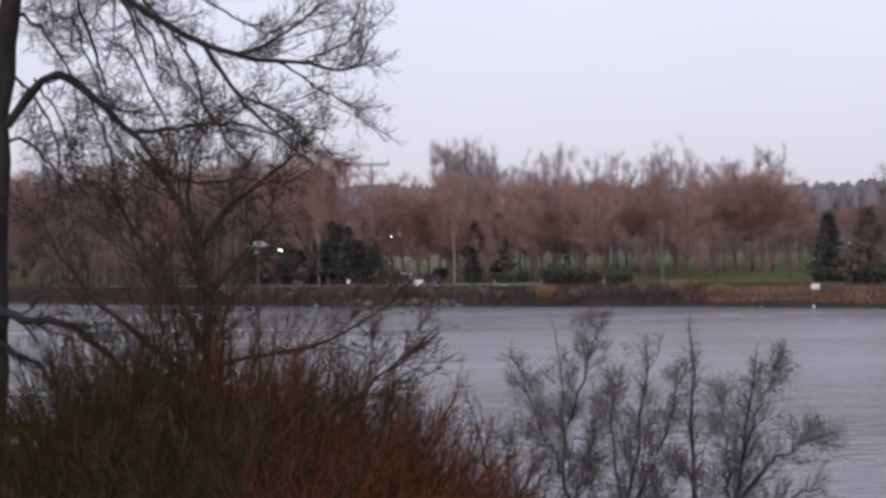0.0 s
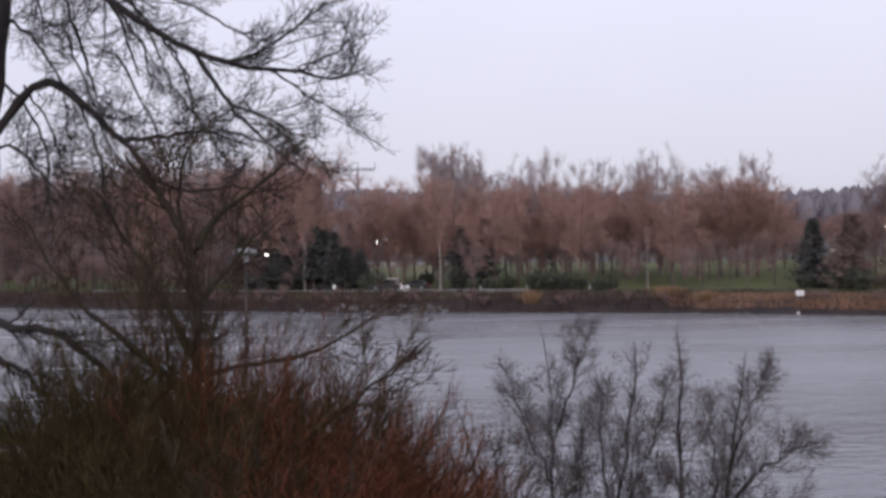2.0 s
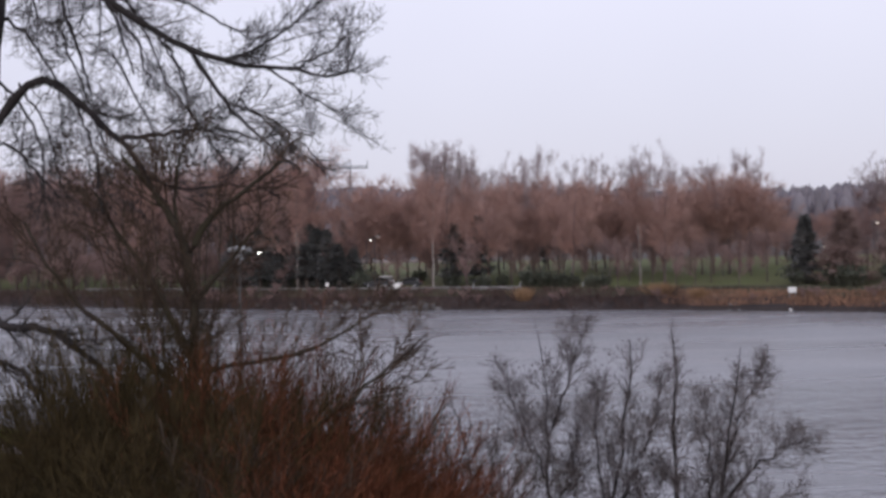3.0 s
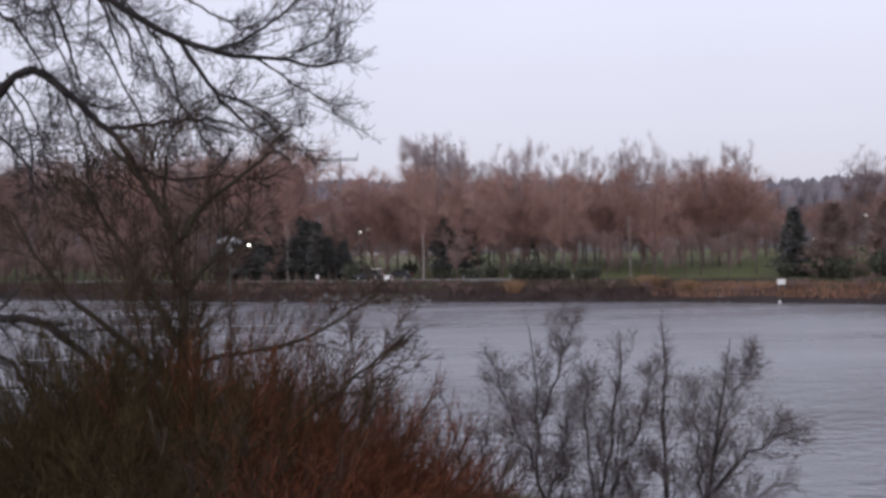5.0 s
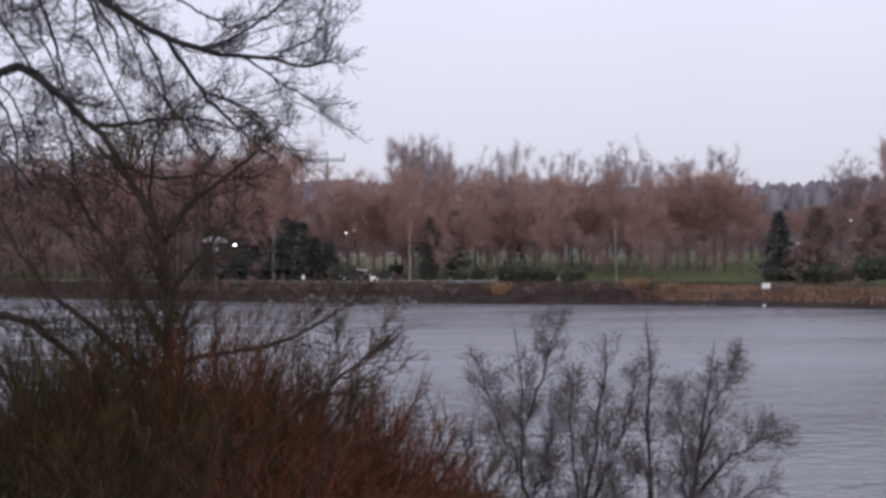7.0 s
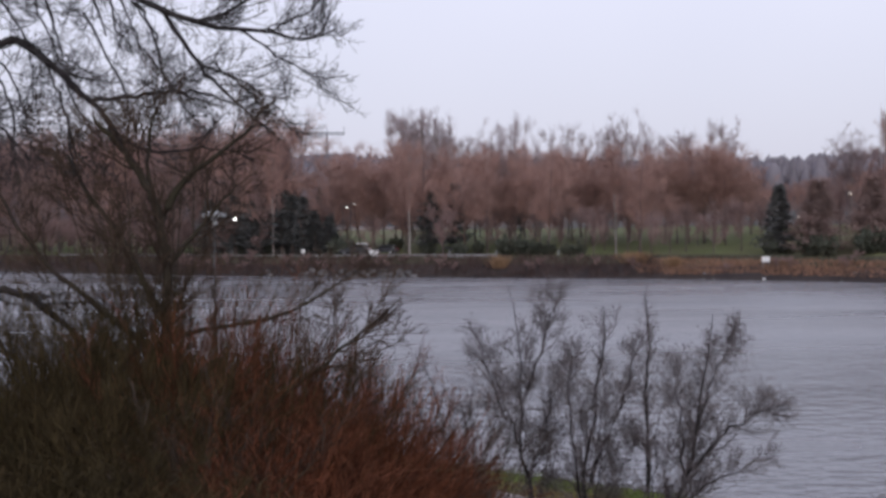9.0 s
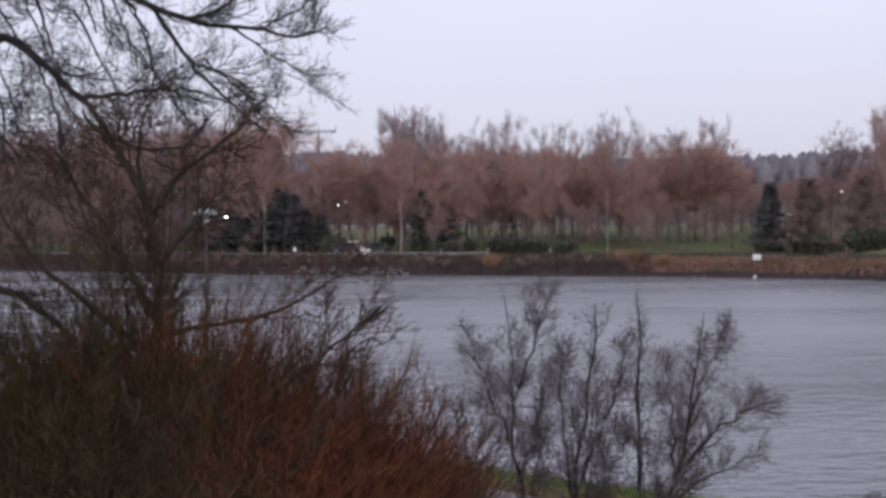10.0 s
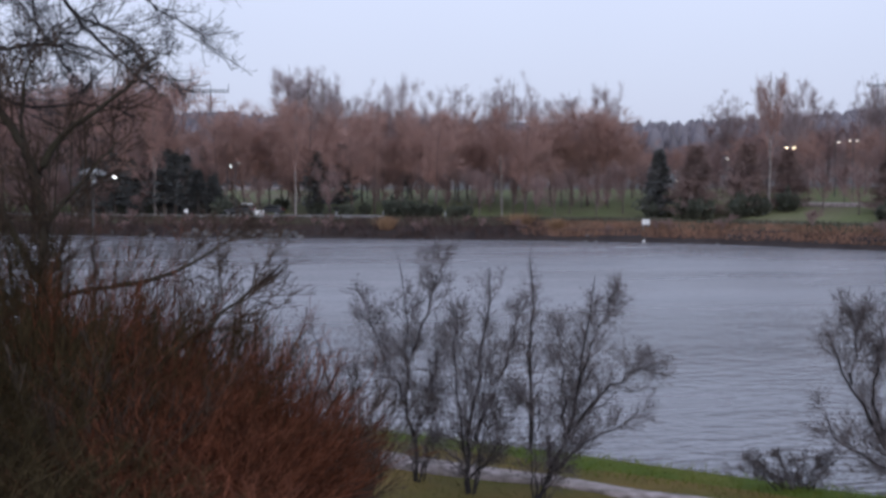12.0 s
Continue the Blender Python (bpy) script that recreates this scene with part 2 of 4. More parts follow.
def grid_mesh(name, verts, quads):
    me = bpy.data.meshes.new(name)
    verts, quads = np.asarray(verts, np.float32), np.asarray(quads, np.int32)
    me.vertices.add(len(verts))
    me.vertices.foreach_set("co", verts.ravel())
    me.loops.add(quads.size)
    me.loops.foreach_set("vertex_index", quads.ravel())
    me.polygons.add(len(quads))
    me.polygons.foreach_set("loop_start", np.arange(len(quads), dtype=np.int32) * 4)
    me.update(calc_edges=True)
    me.validate()
    return me


def box(bm, x0, x1, y0, y1, z0, z1, bevel=0.0):
    g = bmesh.ops.create_cube(bm, size=1)
    for v in g["verts"]:
        v.co = ((x0 + x1) / 2 + v.co.x * (x1 - x0), (y0 + y1) / 2 + v.co.y * (y1 - y0), (z0 + z1) / 2 + v.co.z * (z1 - z0))
    if bevel:
        es = list({e for v in g["verts"] for e in v.link_edges})
        bmesh.ops.bevel(bm, geom=es, offset=bevel, segments=2, affect="EDGES")
    return bm


def rod(bm, a, b, r0, r1=None, sides=10):
    a, b = Vector(a), Vector(b)
    m = Matrix.Translation((a + b) / 2) @ (b - a).to_track_quat("Z", "Y").to_matrix().to_4x4()
    bmesh.ops.create_cone(bm, cap_ends=True, segments=sides, radius1=r0, radius2=r0 if r1 is None else r1, depth=(b - a).length, matrix=m)
    return bm


def unit(v):
    return v / np.maximum(np.linalg.norm(v, axis=-1, keepdims=True), 1e-9)


class Wood:
    """Gathers tapered stems and turns them into one mesh of slender tubes."""

    def __init__(self):
        self.sets = []

    def add(self, pts, rad, sides=3):
        self.sets.append((np.asarray(pts, float), np.asarray(rad, float), sides))
        return pts, rad

    def mesh(self, name):
        verts, quads, base = [], [], 0
        for pts, rad, k in self.sets:
            m, n, _ = pts.shape
            tan = unit(np.gradient(pts, axis=1))
            ref = np.where(np.abs(tan[..., 2:]) > 0.9, np.array([1.0, 0, 0]), np.array([0, 0, 1.0]))
            u = unit(np.cross(tan, ref))
            w = np.cross(tan, u)
            if k == 2:
                turn = np.random.default_rng(m).random((m, 1, 1)) * np.pi
                u = np.cos(turn) * u + np.sin(turn) * w
                w = np.cross(tan, u)
            a = np.arange(k) * 2 * np.pi / k
            ring = pts[:, :, None] + rad[:, :, None, None] * (np.cos(a)[:, None] * u[:, :, None] + np.sin(a)[:, None] * w[:, :, None])
            verts.append(ring.reshape(-1, 3))
            i = np.arange(m)[:, None, None] * n * k + np.arange(n - 1)[None, :, None] * k
            j, j2 = np.arange(k)[None, None], (np.arange(k)[None, None] + 1) % k
            q = np.stack([i + j, i + j2, i + k + j2, i + k + j], -1).reshape(-1, 4) + base
            quads.append(q.reshape(m, n - 1, k, 4)[:, :, :1].reshape(-1, 4) if k == 2 else q)
            base += m * n * k
        return grid_mesh(name, np.concatenate(verts), np.concatenate(quads))


def sprout(parents, radii, count, length, angle, rng, lift=0.0, n=4, wobble=0.15, thin=0.6, start=0.25, end=1.0, least=0.004, curl=0.0):
    """Side shoots of stems: count on each, of about that length, leaving at about that angle, bent up (lift > 0) or hanging."""
    m, k, _ = parents.shape
    s = (start + (end - start) * rng.random((m, count))) * (k - 1)
    i = np.minimum(s.astype(int), k - 2)
    fr = (s - i)[..., None]
    rows = np.arange(m)[:, None]
    a, b = parents[rows, i], parents[rows, i + 1]
    at = a * (1 - fr) + b * fr
    r = radii[rows, i] * (1 - fr[..., 0]) + radii[rows, i + 1] * fr[..., 0]
    tan = unit(b - a)
    side = rng.normal(size=at.shape)
    side = unit(side - (side * tan).sum(-1, keepdims=True) * tan)
    ang = np.radians(angle) * (0.7 + 0.6 * rng.random((m, count, 1)))
    d = unit(tan * np.cos(ang) + side * np.sin(ang) + np.array([0, 0, lift * 0.5]))
    ln = length * (0.55 + 0.75 * rng.random((m, count, 1))) * (1 - 0.45 * s[..., None] / (k - 1))
    step = ln / (n - 1)
    pts = [at]
    for _ in range(n - 1):
        pts.append(pts[-1] + d * step)
        d = unit(d + wobble * rng.normal(size=d.shape) + np.array([0, 0, (lift + curl) * 0.35]))
    pts = np.stack(pts, 2).reshape(m * count, n, 3)
    taper = np.linspace(1, 0.25, n)
    rad = np.maximum((r * thin).reshape(-1, 1) * taper, least)
    return pts, rad


def smooth_line(points, n=14):
    """A smooth stem through a few knots."""
    p = np.array(points, float)
    t = np.linspace(0, len(p) - 1, n)
    out = []
    for q in t:
        i = min(int(q), len(p) - 2)
        f = q - i
        p0, p1, p2, p3 = p[max(i - 1, 0)], p[i], p[i + 1], p[min(i + 2, len(p) - 1)]
        out.append(0.5 * ((2 * p1) + (-p0 + p2) * f + (2 * p0 - 5 * p1 + 4 * p2 - p3) * f * f + (-p0 + 3 * p1 - 3 * p2 + p3) * f ** 3))
    return np.array(out)


def gnarled(points, r0, r1, rng, n=14, jitter=0.02):
    pts = smooth_line(points, n)
    pts[1:-1] += rng.normal(size=(n - 2, 3)) * jitter
    return pts[None], (np.linspace(r0, r1, n) * (1 + 0.08 * rng.normal(size=n)))[None]


# ---------------------------------------------------------------- lie of the land
FAR_X = (-400, -120, -73, -24, 1, 27, 45, 54, 63, 80, 400)
FAR_Y = (417, 225, 194, 160, 149.5, 138.5, 131, 120.5, 105.5, 87, -125)


def far_shore(x):
    return np.interp(x, FAR_X, FAR_Y) if -400 < x < 400 else (417 - 0.68 * (x + 400) if x < 0 else -125 - 0.68 * (x - 400))


def near_shore(x):
    return 27.75 - 0.79 * x


FAR_S = (-20, -3, 0, 1.5, 4, 6, 14, 30, 60, 150, 260, 420, 560, 900, 3000)
FAR_Z = (-2.5, -1, -0.1, 1.0, 2.3, 2.7, 2.9, 4.6, 7.0, 9, 17, 29, 29, 28, 28)
NEAR_S = (-12, -2, 0, 0.3, 0.8, 5.7, 10.2, 15.2, 22.2, 43, 120, 900)
NEAR_Z = (-2.5, -0.9, -0.12, 0.28, 0.45, 0.6, 1.5, 2.9, 4.2, 5, 6, 8)


def hill_rise(x, s):
    """The hill is higher upstream and again far downstream."""
    return float(np.interp(x, (-400, -175, -42, 30, 110, 170, 255, 400), (9, 11, 12, 7, 0, 0, 5, 6)) * np.clip((s - 150) / 200, 0, 1))


def far_ground(x, y):
    s = y - far_shore(x)
    return float(np.interp(s, FAR_S, FAR_Z)) + hill_rise(x, s)


def near_ground(x, y):
    return float(np.interp((near_shore(x) - y) / 1.274, NEAR_S, NEAR_Z))


def opposite(bearing, s):
    """The place on the opposite bank at that bearing from the lookout, s metres behind the water's edge."""
    a, lo, hi = math.tan(radians(bearing)), 20.0, 900.0
    for _ in range(50):
        mid = (lo + hi) / 2
        lo, hi = (mid, hi) if mid < far_shore(a * mid) else (lo, mid)
    k = (lo + s) / lo
    x, y = a * lo * k, lo * k
    return x, y, far_ground(x, y)


# ground: one sheet, near land to far hill
cols = np.concatenate([np.linspace(-2500, -260, 14), np.linspace(-240, -60, 46), np.linspace(-58, 100, 160), np.linspace(104, 260, 40), np.linspace(280, 2500, 14)])
near_rows = (900, 300, 120, 60, 43, 34, 28, 24.5, 22.2, 20, 17.5, 15.2, 13.5, 12, 10.2, 8.8, 7.5, 6.5, 5.7, 4.8, 4, 3.2, 2.4, 1.8, 1.3, 0.8, 0.5, 0.3, 0.12, 0, -0.5, -2, -12)
far_rows = (-20, -3, -0.8, 0, 0.5, 1, 1.5, 2.2, 3, 4, 5, 6, 7, 8.5, 10, 12, 14, 17, 20, 24, 30, 38, 48, 60, 80, 110, 150, 200, 260, 330, 420, 560, 900, 3000)
gv, zone = [], []
for r in near_rows:
    for x in cols:
        y = near_shore(x) - r * 1.274
        z = np.interp(r, NEAR_S, NEAR_Z)
        if -1 < r < 60:
            z += 0.10 * noise.noise((x * 0.6, y * 0.6, 0)) * min(1, abs(r) * 0.4) + 0.03 * noise.noise((x * 2.5, y * 2.5, 3))
            y += 0.35 * noise.noise((x * 0.35, r, 7)) + 0.12 * noise.noise((x * 1.7, r, 9))
        gv.append((x, y, z))
for r in far_rows:
    for x in cols:
        y = far_shore(x) + r
        z = np.interp(r, FAR_S, FAR_Z)
        if r > 0:
            z += 0.25 * noise.noise((x * 0.12, y * 0.12, 5)) + 0.12 * noise.noise((x * 0.6, y * 0.6, 2)) * (r < 8)
            if r > 100:
                z += 2 * noise.noise((x * 0.006, y * 0.006, 1)) + hill_rise(x, r)
        if -1 < r < 5:
            y += 0.8 * noise.noise((x * 0.15, r, 11))
        gv.append((x, y, z))
nc = len(cols)
gq, mats = [], []
allr = list(near_rows) + list(far_rows)
for j in range(len(allr) - 1):
    r = allr[j + 1]
    if j < len(near_rows) - 1:
        slot = 0 if r < 0 else 1 if r < 1.4 else 7 if r < 6.2 else 2
    elif j == len(near_rows) - 1:
        slot = 0
    else:
        slot = 0 if r <= 0 else 3 if r < 3.5 else 4 if r < 14 else 5 if r < 70 else 6
    for i in range(nc - 1):
        gq.append((j * nc + i, j * nc + i + 1, (j + 1) * nc + i + 1, (j + 1) * nc + i))
        mats.append(slot)
me = grid_mesh("ground", gv, gq)
me.polygons.foreach_set("material_index", mats)
ground = tagged(finish("ground", me, [BED, GRASS, LITTER, EARTH, VERGE, LAWN, FOREST_FLOOR, DRY_GRASS]), "river banks with winter grass, lawn and wooded hill", "ground", kind="structure")

# water surface
wv, wq = [], []
wx = np.linspace(-900, 900, 90)
for f in np.linspace(0, 1, 60):
    for x in wx:
        a, b = near_shore(x) - 1.5, far_shore(x) + 0.9
        wv.append((x, a + (b - a) * f, 0))
for j in range(59):
    for i in range(89):
        wq.append((j * 90 + i, j * 90 + i + 1, (j + 1) * 90 + i + 1, (j + 1) * 90 + i))
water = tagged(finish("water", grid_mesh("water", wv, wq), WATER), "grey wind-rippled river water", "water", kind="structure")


def strip(name, shore, sign, s0, s1, zfun, lift, mat, x0, x1, label, step=0.5, wave=0.22):
    """A way along the shore, with a slightly uneven edge and a thickness."""
    xs = np.arange(x0, x1, step)
    v, q = [], []
    for x in xs:
        e0, e1 = wave * noise.noise((x * 0.7, 1, 4)), wave * noise.noise((x * 0.7, 5, 8))
        for s, up in ((s0 + e0, -0.1), (s0 + e0 + 0.05, lift), ((s0 + s1) / 2, lift + 0.02), (s1 + e1 - 0.05, lift), (s1 + e1, -0.1)):
            v.append((x, shore(x) + sign * s, zfun(s) + up))
    for i in range(len(xs) - 1):
        for k in range(4):
            q.append((i * 5 + k, i * 5 + 5 + k, i * 5 + 6 + k, i * 5 + 1 + k))
    return tagged(finish(name, grid_mesh(name, v, q), mat), label, "path", kind="structure")


strip("path", near_shore, -1.274, 3.0, 3.8, lambda s: float(np.interp(s, NEAR_S, NEAR_Z)), 0.07, GRAVEL, -60, 40, "wet pale gravel footpath through grass by the water")
strip("road", far_shore, 1, 6.5, 10.0, lambda s: float(np.interp(s, FAR_S, FAR_Z)), 0.30, ASPHALT, -60, 16, "pale asphalt riverside road", 2.0, 0.3)


strip("park_path", far_shore, 1, 29.0, 31.5, lambda s: float(np.interp(s, FAR_S, FAR_Z)), 0.30, GRAVEL, 62, 125, "pale gravel park path across the lawn", 2.0, 0.3)
strip("hill_path", far_shore, 1, 58.0, 61.0, lambda s: float(np.interp(s, FAR_S, FAR_Z)), 0.45, GRAVEL, -14, 8, "pale gravel path on the rise behind the birches", 2.0, 0.3)


# ---------------------------------------------------------------- trees of the opposite bank
TOPS = {}


def birch(name, height, spread, first, seed, crown_mat, trunk_mat, twigs=9, droop=-0.25, label="", leaders=6, limbs=9, fine=0.012, rise=0.45):
    """A bare birch: slender trunk parting into steep leaders, side limbs, fine twigs."""
    rng = np.random.default_rng(seed)
    tree = thing(name, 0, 0, 0, label, "tree")
    bend = rng.normal(size=2) * height * 0.02
    knots = [(0, 0, -0.4), (bend[0] * 0.4, bend[1] * 0.4, height * 0.3), (bend[0], bend[1], height * 0.65), (bend[0] * 0.6, bend[1] * 1.3, height * 0.97)]
    pts, rad = gnarled(knots, height * 0.011 + 0.03, 0.02, rng, 14, height * 0.004)
    w = Wood()
    w.add(pts, rad, 7)
    c = Wood()
    stems = [(pts, rad)]
    for k in range(leaders):
        f = first + (0.68 - first) * (k + rng.random()) / leaders
        a = 2.4 * k + rng.uniform(-0.5, 0.5)
        at = pts[0, int(f * 13)]
        reach = spread * rng.uniform(0.6, 1.1) * (1.2 - 0.55 * f)
        top = height * min(0.98, f + (1 - f) * rng.uniform(0.45, 0.97))
        tip = np.array([at[0] + math.cos(a) * reach, at[1] + math.sin(a) * reach, top])
        mid = at * 0.55 + tip * 0.45 + np.array([math.cos(a), math.sin(a), 0]) * reach * 0.16
        stems.append(gnarled([at, mid, tip], max(0.035, height * 0.005), 0.015, rng, 8, height * 0.006))
    for k, (p, r) in enumerate(stems):
        if k:
            c.add(p, r, 5)
        l1, r1 = sprout(p, r, limbs * 2 if k == 0 else limbs, spread * 0.62, 36, rng, lift=rise, n=5, wobble=0.14, thin=0.45, start=first + 0.03 if k == 0 else 0.10, end=0.86, least=0.016)
        c.add(l1, r1, 3)
        l2, r2 = sprout(l1, r1, 6, spread * 0.38, 34, rng, lift=rise * 0.5, n=3, wobble=0.2, thin=0.6, start=0.1, least=fine)
        c.add(l2, r2 * 1.2, 2)
        l3, r3 = sprout(l2, r2, twigs, spread * 0.24, 36, rng, lift=droop, n=2, wobble=0.25, thin=0.7, start=0.05, least=fine * 0.75)
        c.add(l3, r3, 2)
    finish("trunk", w.mesh("trunk"), trunk_mat, tree)
    crown = finish("crown", c.mesh("crown"), crown_mat, tree)
    TOPS[tree.name] = max(v.co.z for v in crown.data.vertices)
    return tree


def spruce(name, height, width, seed, mat, label, sprays=16, column=False, spray=0.036):
    """A conifer: whorls of drooping boughs set with short needle sprays."""
    rng = np.random.default_rng(seed)
    tree = thing(name, 0, 0, 0, label, "conifer")
    pts, rad = gnarled([(0, 0, -0.3), (0, 0, height * 0.5), (0, 0, height)], height * 0.014, 0.02, rng, 8, 0.03)
    w = Wood()
    w.add(pts, rad, 7)
    finish("trunk", w.mesh("trunk"), BROWN_TRUNK, tree)
    m = 230
    h = rng.random(m) ** 0.8
    h = 0.05 + 0.94 * h
    a = rng.random(m) * 2 * np.pi
    taper = np.clip((1.02 - h) * 2.0, 0.05, 1.0) * (0.7 + 0.3 * np.clip(h * 4, 0, 1)) if column else np.clip((1.03 - h) * 1.15, 0.05, 1.0)
    ln = width * 0.5 * taper * (0.6 + 0.6 * rng.random(m))
    d = np.stack([np.cos(a), np.sin(a), np.full(m, -0.12)], -1)
    s = np.linspace(0, 1, 4)[None, :, None]
    b = np.stack([np.zeros(m), np.zeros(m), h * height], -1)[:, None] + d[:, None] * ln[:, None, None] * s
    b[..., 2] += ln[:, None] * 0.22 * np.linspace(0, 1, 4)[None] ** 2
    r = np.linspace(0.05, 0.015, 4)[None].repeat(m, 0)
    c = Wood()
    c.add(b, r, 3)
    n1, q1 = sprout(b, r, sprays, width * 0.16, 60, rng, lift=-0.1, n=3, wobble=0.2, thin=0.5, start=0.1, least=spray)
    c.add(n1, q1 * 1.4, 2)
    finish("needles", c.mesh("needles"), mat, tree)
    return tree


def place(template, x, y, z, size=1.0, turn=0.0, label="", wide=1.0):
    ob = copy_thing(template, pose(x, y, z, 0, 0, turn))
    ob.scale = (size * wide, size * wide, size)
    if label:
        ob["label"] = label
    return ob


def clear(template):
    for o in (*template.children_recursive, template):
        bpy.data.objects.remove(o)


red_kinds = [birch("birch", 15.0, 5.4, 0.22, 11 + i, CROWN_RED, BROWN_TRUNK, 13, 0.0,
                   "bare birch with reddish brown twigs on the lawn", 9, 9, 0.013, 0.2) for i in range(4)]
tall_kinds = [birch("tall_birch", 19.0, 4.1, 0.26, 31 + i, CROWN_GREY, BIRCH_BARK, 8, -0.05,
                    "tall bare birch with pale trunk and greyish crown", 9, 10, 0.010, 0.4) for i in range(4)]
tall_kinds.append(birch("tall_birch", 19.0, 3.6, 0.36, 36, CROWN_RED, BIRCH_BARK, 9, -0.05,
                         "tall bare birch with pale trunk and brownish crown", 8, 9, 0.011, 0.3))
dark_kinds = [birch("bare_tree", 15, 4.4, 0.06, 51 + i, CROWN_DARK, BROWN_TRUNK, 10, 0.05,
                    "bare dark brown broadleaf tree on the far bank", 7, 9) for i in range(3)]
small_kind = birch("young_tree", 6, 2.6, 0.26, 71, CROWN_DARK, BROWN_TRUNK, 6, 0.1, "small bare tree with dark trunk on the lawn", 5, 7)
spruce_kinds = [spruce("spruce", 10, 3.8, 81, HAZED_NEEDLES, "dark green spruce on the far bank", 24),
                spruce("columnar_conifer", 10, 2.0, 82, HAZED_NEEDLES, "slim dark columnar conifer on the far bank", 11, True)]
larch_kind = spruce("larch", 9, 5.2, 83, CROWN_LARCH, "conical bare brown larch beside the lawn", 44, False, 0.013)

rnd = random.Random(5)
# tall ones against the sky: bearing, metres behind the water, top, kind, width
for bearing, s, top, k, wide in ((0.25, 30, 26.2, 0, 0.95), (0.8, 34, 26.4, 2, 0.95), (1.9, 31, 26.0, 1, 0.9), (1.35, 29, 26.4, 0, 0.95), (2.3, 33, 24.5, 1, 0.8), (2.9, 33, 23.0, 2, 0.9), (5.0, 35, 24.2, 1, 0.9), (6.3, 25, 24.3, 2, 0.75),
                                 (4.4, 40, 22.0, 0, 0.9), (7.4, 38, 21.5, 1, 0.9), (9.1, 35, 23.3, 0, 0.95), (11.1, 30, 22.4, 2, 0.9), (12.3, 28, 24.4, 1, 0.95),
                                 (13.9, 60, 23.4, 0, 1.1), (15.2, 60, 24.2, 2, 1.1), (17.0, 30, 22.7, 0, 0.85), (23.3, 50, 22.5, 1, 1.15), (25.7, 35, 22.8, 0, 1.1),
                                 (26.6, 38, 21.3, 2, 1.1), (27.5, 60, 22.4, 2, 1.1), (30.1, 40, 21.6, 1, 1.1), (30.9, 40, 22.4, 0, 1.1), (32.5, 42, 22.0, 1, 1.1),
                                 (-6.6, 6.8, 18.5, 4, 0.6), (0.6, 9, 19.5, 4, 0.75), (25.4, 12, 20.5, 4, 0.7), (11.6, 12, 18.0, 4, 0.7)):
    x, y, z = opposite(bearing, s)
    place(tall_kinds[k], x, y, z, (top + 1.5 - z) / TOPS[tall_kinds[k].name], rnd.uniform(0, 360), wide=wide)
# the reddish rank on the lawn
b = -3.4
i = 0
while b < 18.6:
    s = rnd.choice((13, 18, 24, 30, 36))
    x, y, z = opposite(b, s)
    top = 18.6 + rnd.uniform(-3.2, 2.4) - 0.09 * max(0, b - 8) + (1.6 if b < -0.5 else 0)
    kind = red_kinds[i % 4]
    place(kind, x, y, z, (top - z) / TOPS[kind.name], rnd.uniform(0, 360), wide=rnd.uniform(1.0, 1.25))
    b += rnd.uniform(0.42, 0.78)
    i += 1
# brown wood on both ends of the reach
b = -25.5
while b < -3.2:
    s = rnd.choice((10, 16, 24, 34, 44))
    x, y, z = opposite(b, s)
    top = 24.6 + rnd.uniform(-3.2, 1.6) + max(0, -b - 8) * 0.28
    if b > -6.5:
        top -= 10
    kind = (dark_kinds + red_kinds[:1])[i % 4]
    place(kind, x, y, z, (top - z) / TOPS[kind.name], rnd.uniform(0, 360))
    b += rnd.uniform(0.36, 0.62)
    i += 1
for bearing, s, top in ((18.6, 45, 14), (20.8, 48, 14.5), (21.8, 30, 13), (22.6, 40, 15), (24.0, 36, 15), (24.9, 42, 16.5), (26.0, 30, 15), (26.9, 34, 15.5), (28.2, 45, 17),
                        (29.0, 40, 15), (30.0, 30, 16), (31.3, 30, 16), (32.5, 34, 16), (33.8, 36, 17), (19.3, 30, 11), (28.6, 70, 18), (31, 75, 19), (22.9, 52, 19), (23.6, 54, 20), (24.6, 50, 18), (25.3, 40, 19.5), (26.2, 44, 19.5), (27.2, 55, 19), (28.0, 60, 19), (29.6, 45, 18), (30.6, 46, 19), (32, 50, 19), (20.2, 60, 15), (18.9, 70, 15), (21.2, 75, 17), (17.6, 48, 16),
                        (17.9, 80, 16.5), (18.5, 95, 17), (19.1, 88, 16.5), (19.7, 76, 15.5), (20.4, 92, 17), (21.0, 84, 16.5), (21.6, 96, 17.5), (22.2, 80, 17), (23.2, 90, 18), (24.2, 85, 18.5), (25.0, 92, 19), (26.6, 88, 18.5), (27.7, 95, 19), (29.2, 90, 18.5), (30.4, 84, 19), (31.6, 92, 19.5), (33.0, 88, 19)):
    x, y, z = opposite(bearing, s)
    kind = dark_kinds[i % 2] if i % 3 else red_kinds[1]
    place(kind, x, y, z, (top - z) / TOPS[kind.name], rnd.uniform(0, 360))
    i += 1
# small trees dotted over the lawn
for bearing, s in ((10.4, 9), (13.4, 7), (14.4, 12), (15.2, 15), (16.6, 9), (18.0, 14), (28.0, 14), (29.0, 18), (29.7, 12), (2.4, 8), (-1.3, 14), (4.8, 16), (7.6, 17), (8.7, 15), (11.0, 18), (12.2, 15), (12.8, 20), (15.8, 22), (17.2, 20), (0.4, 18), (5.9, 20), (10.0, 22), (19.0, 20), (22.8, 18), (25.3, 20), (27.3, 22), (30.6, 22)):
    x, y, z = opposite(bearing, s)
    place(small_kind, x, y, z, rnd.uniform(0.85, 1.2), rnd.uniform(0, 360))
# undergrowth below the brown wood
b = -26.0
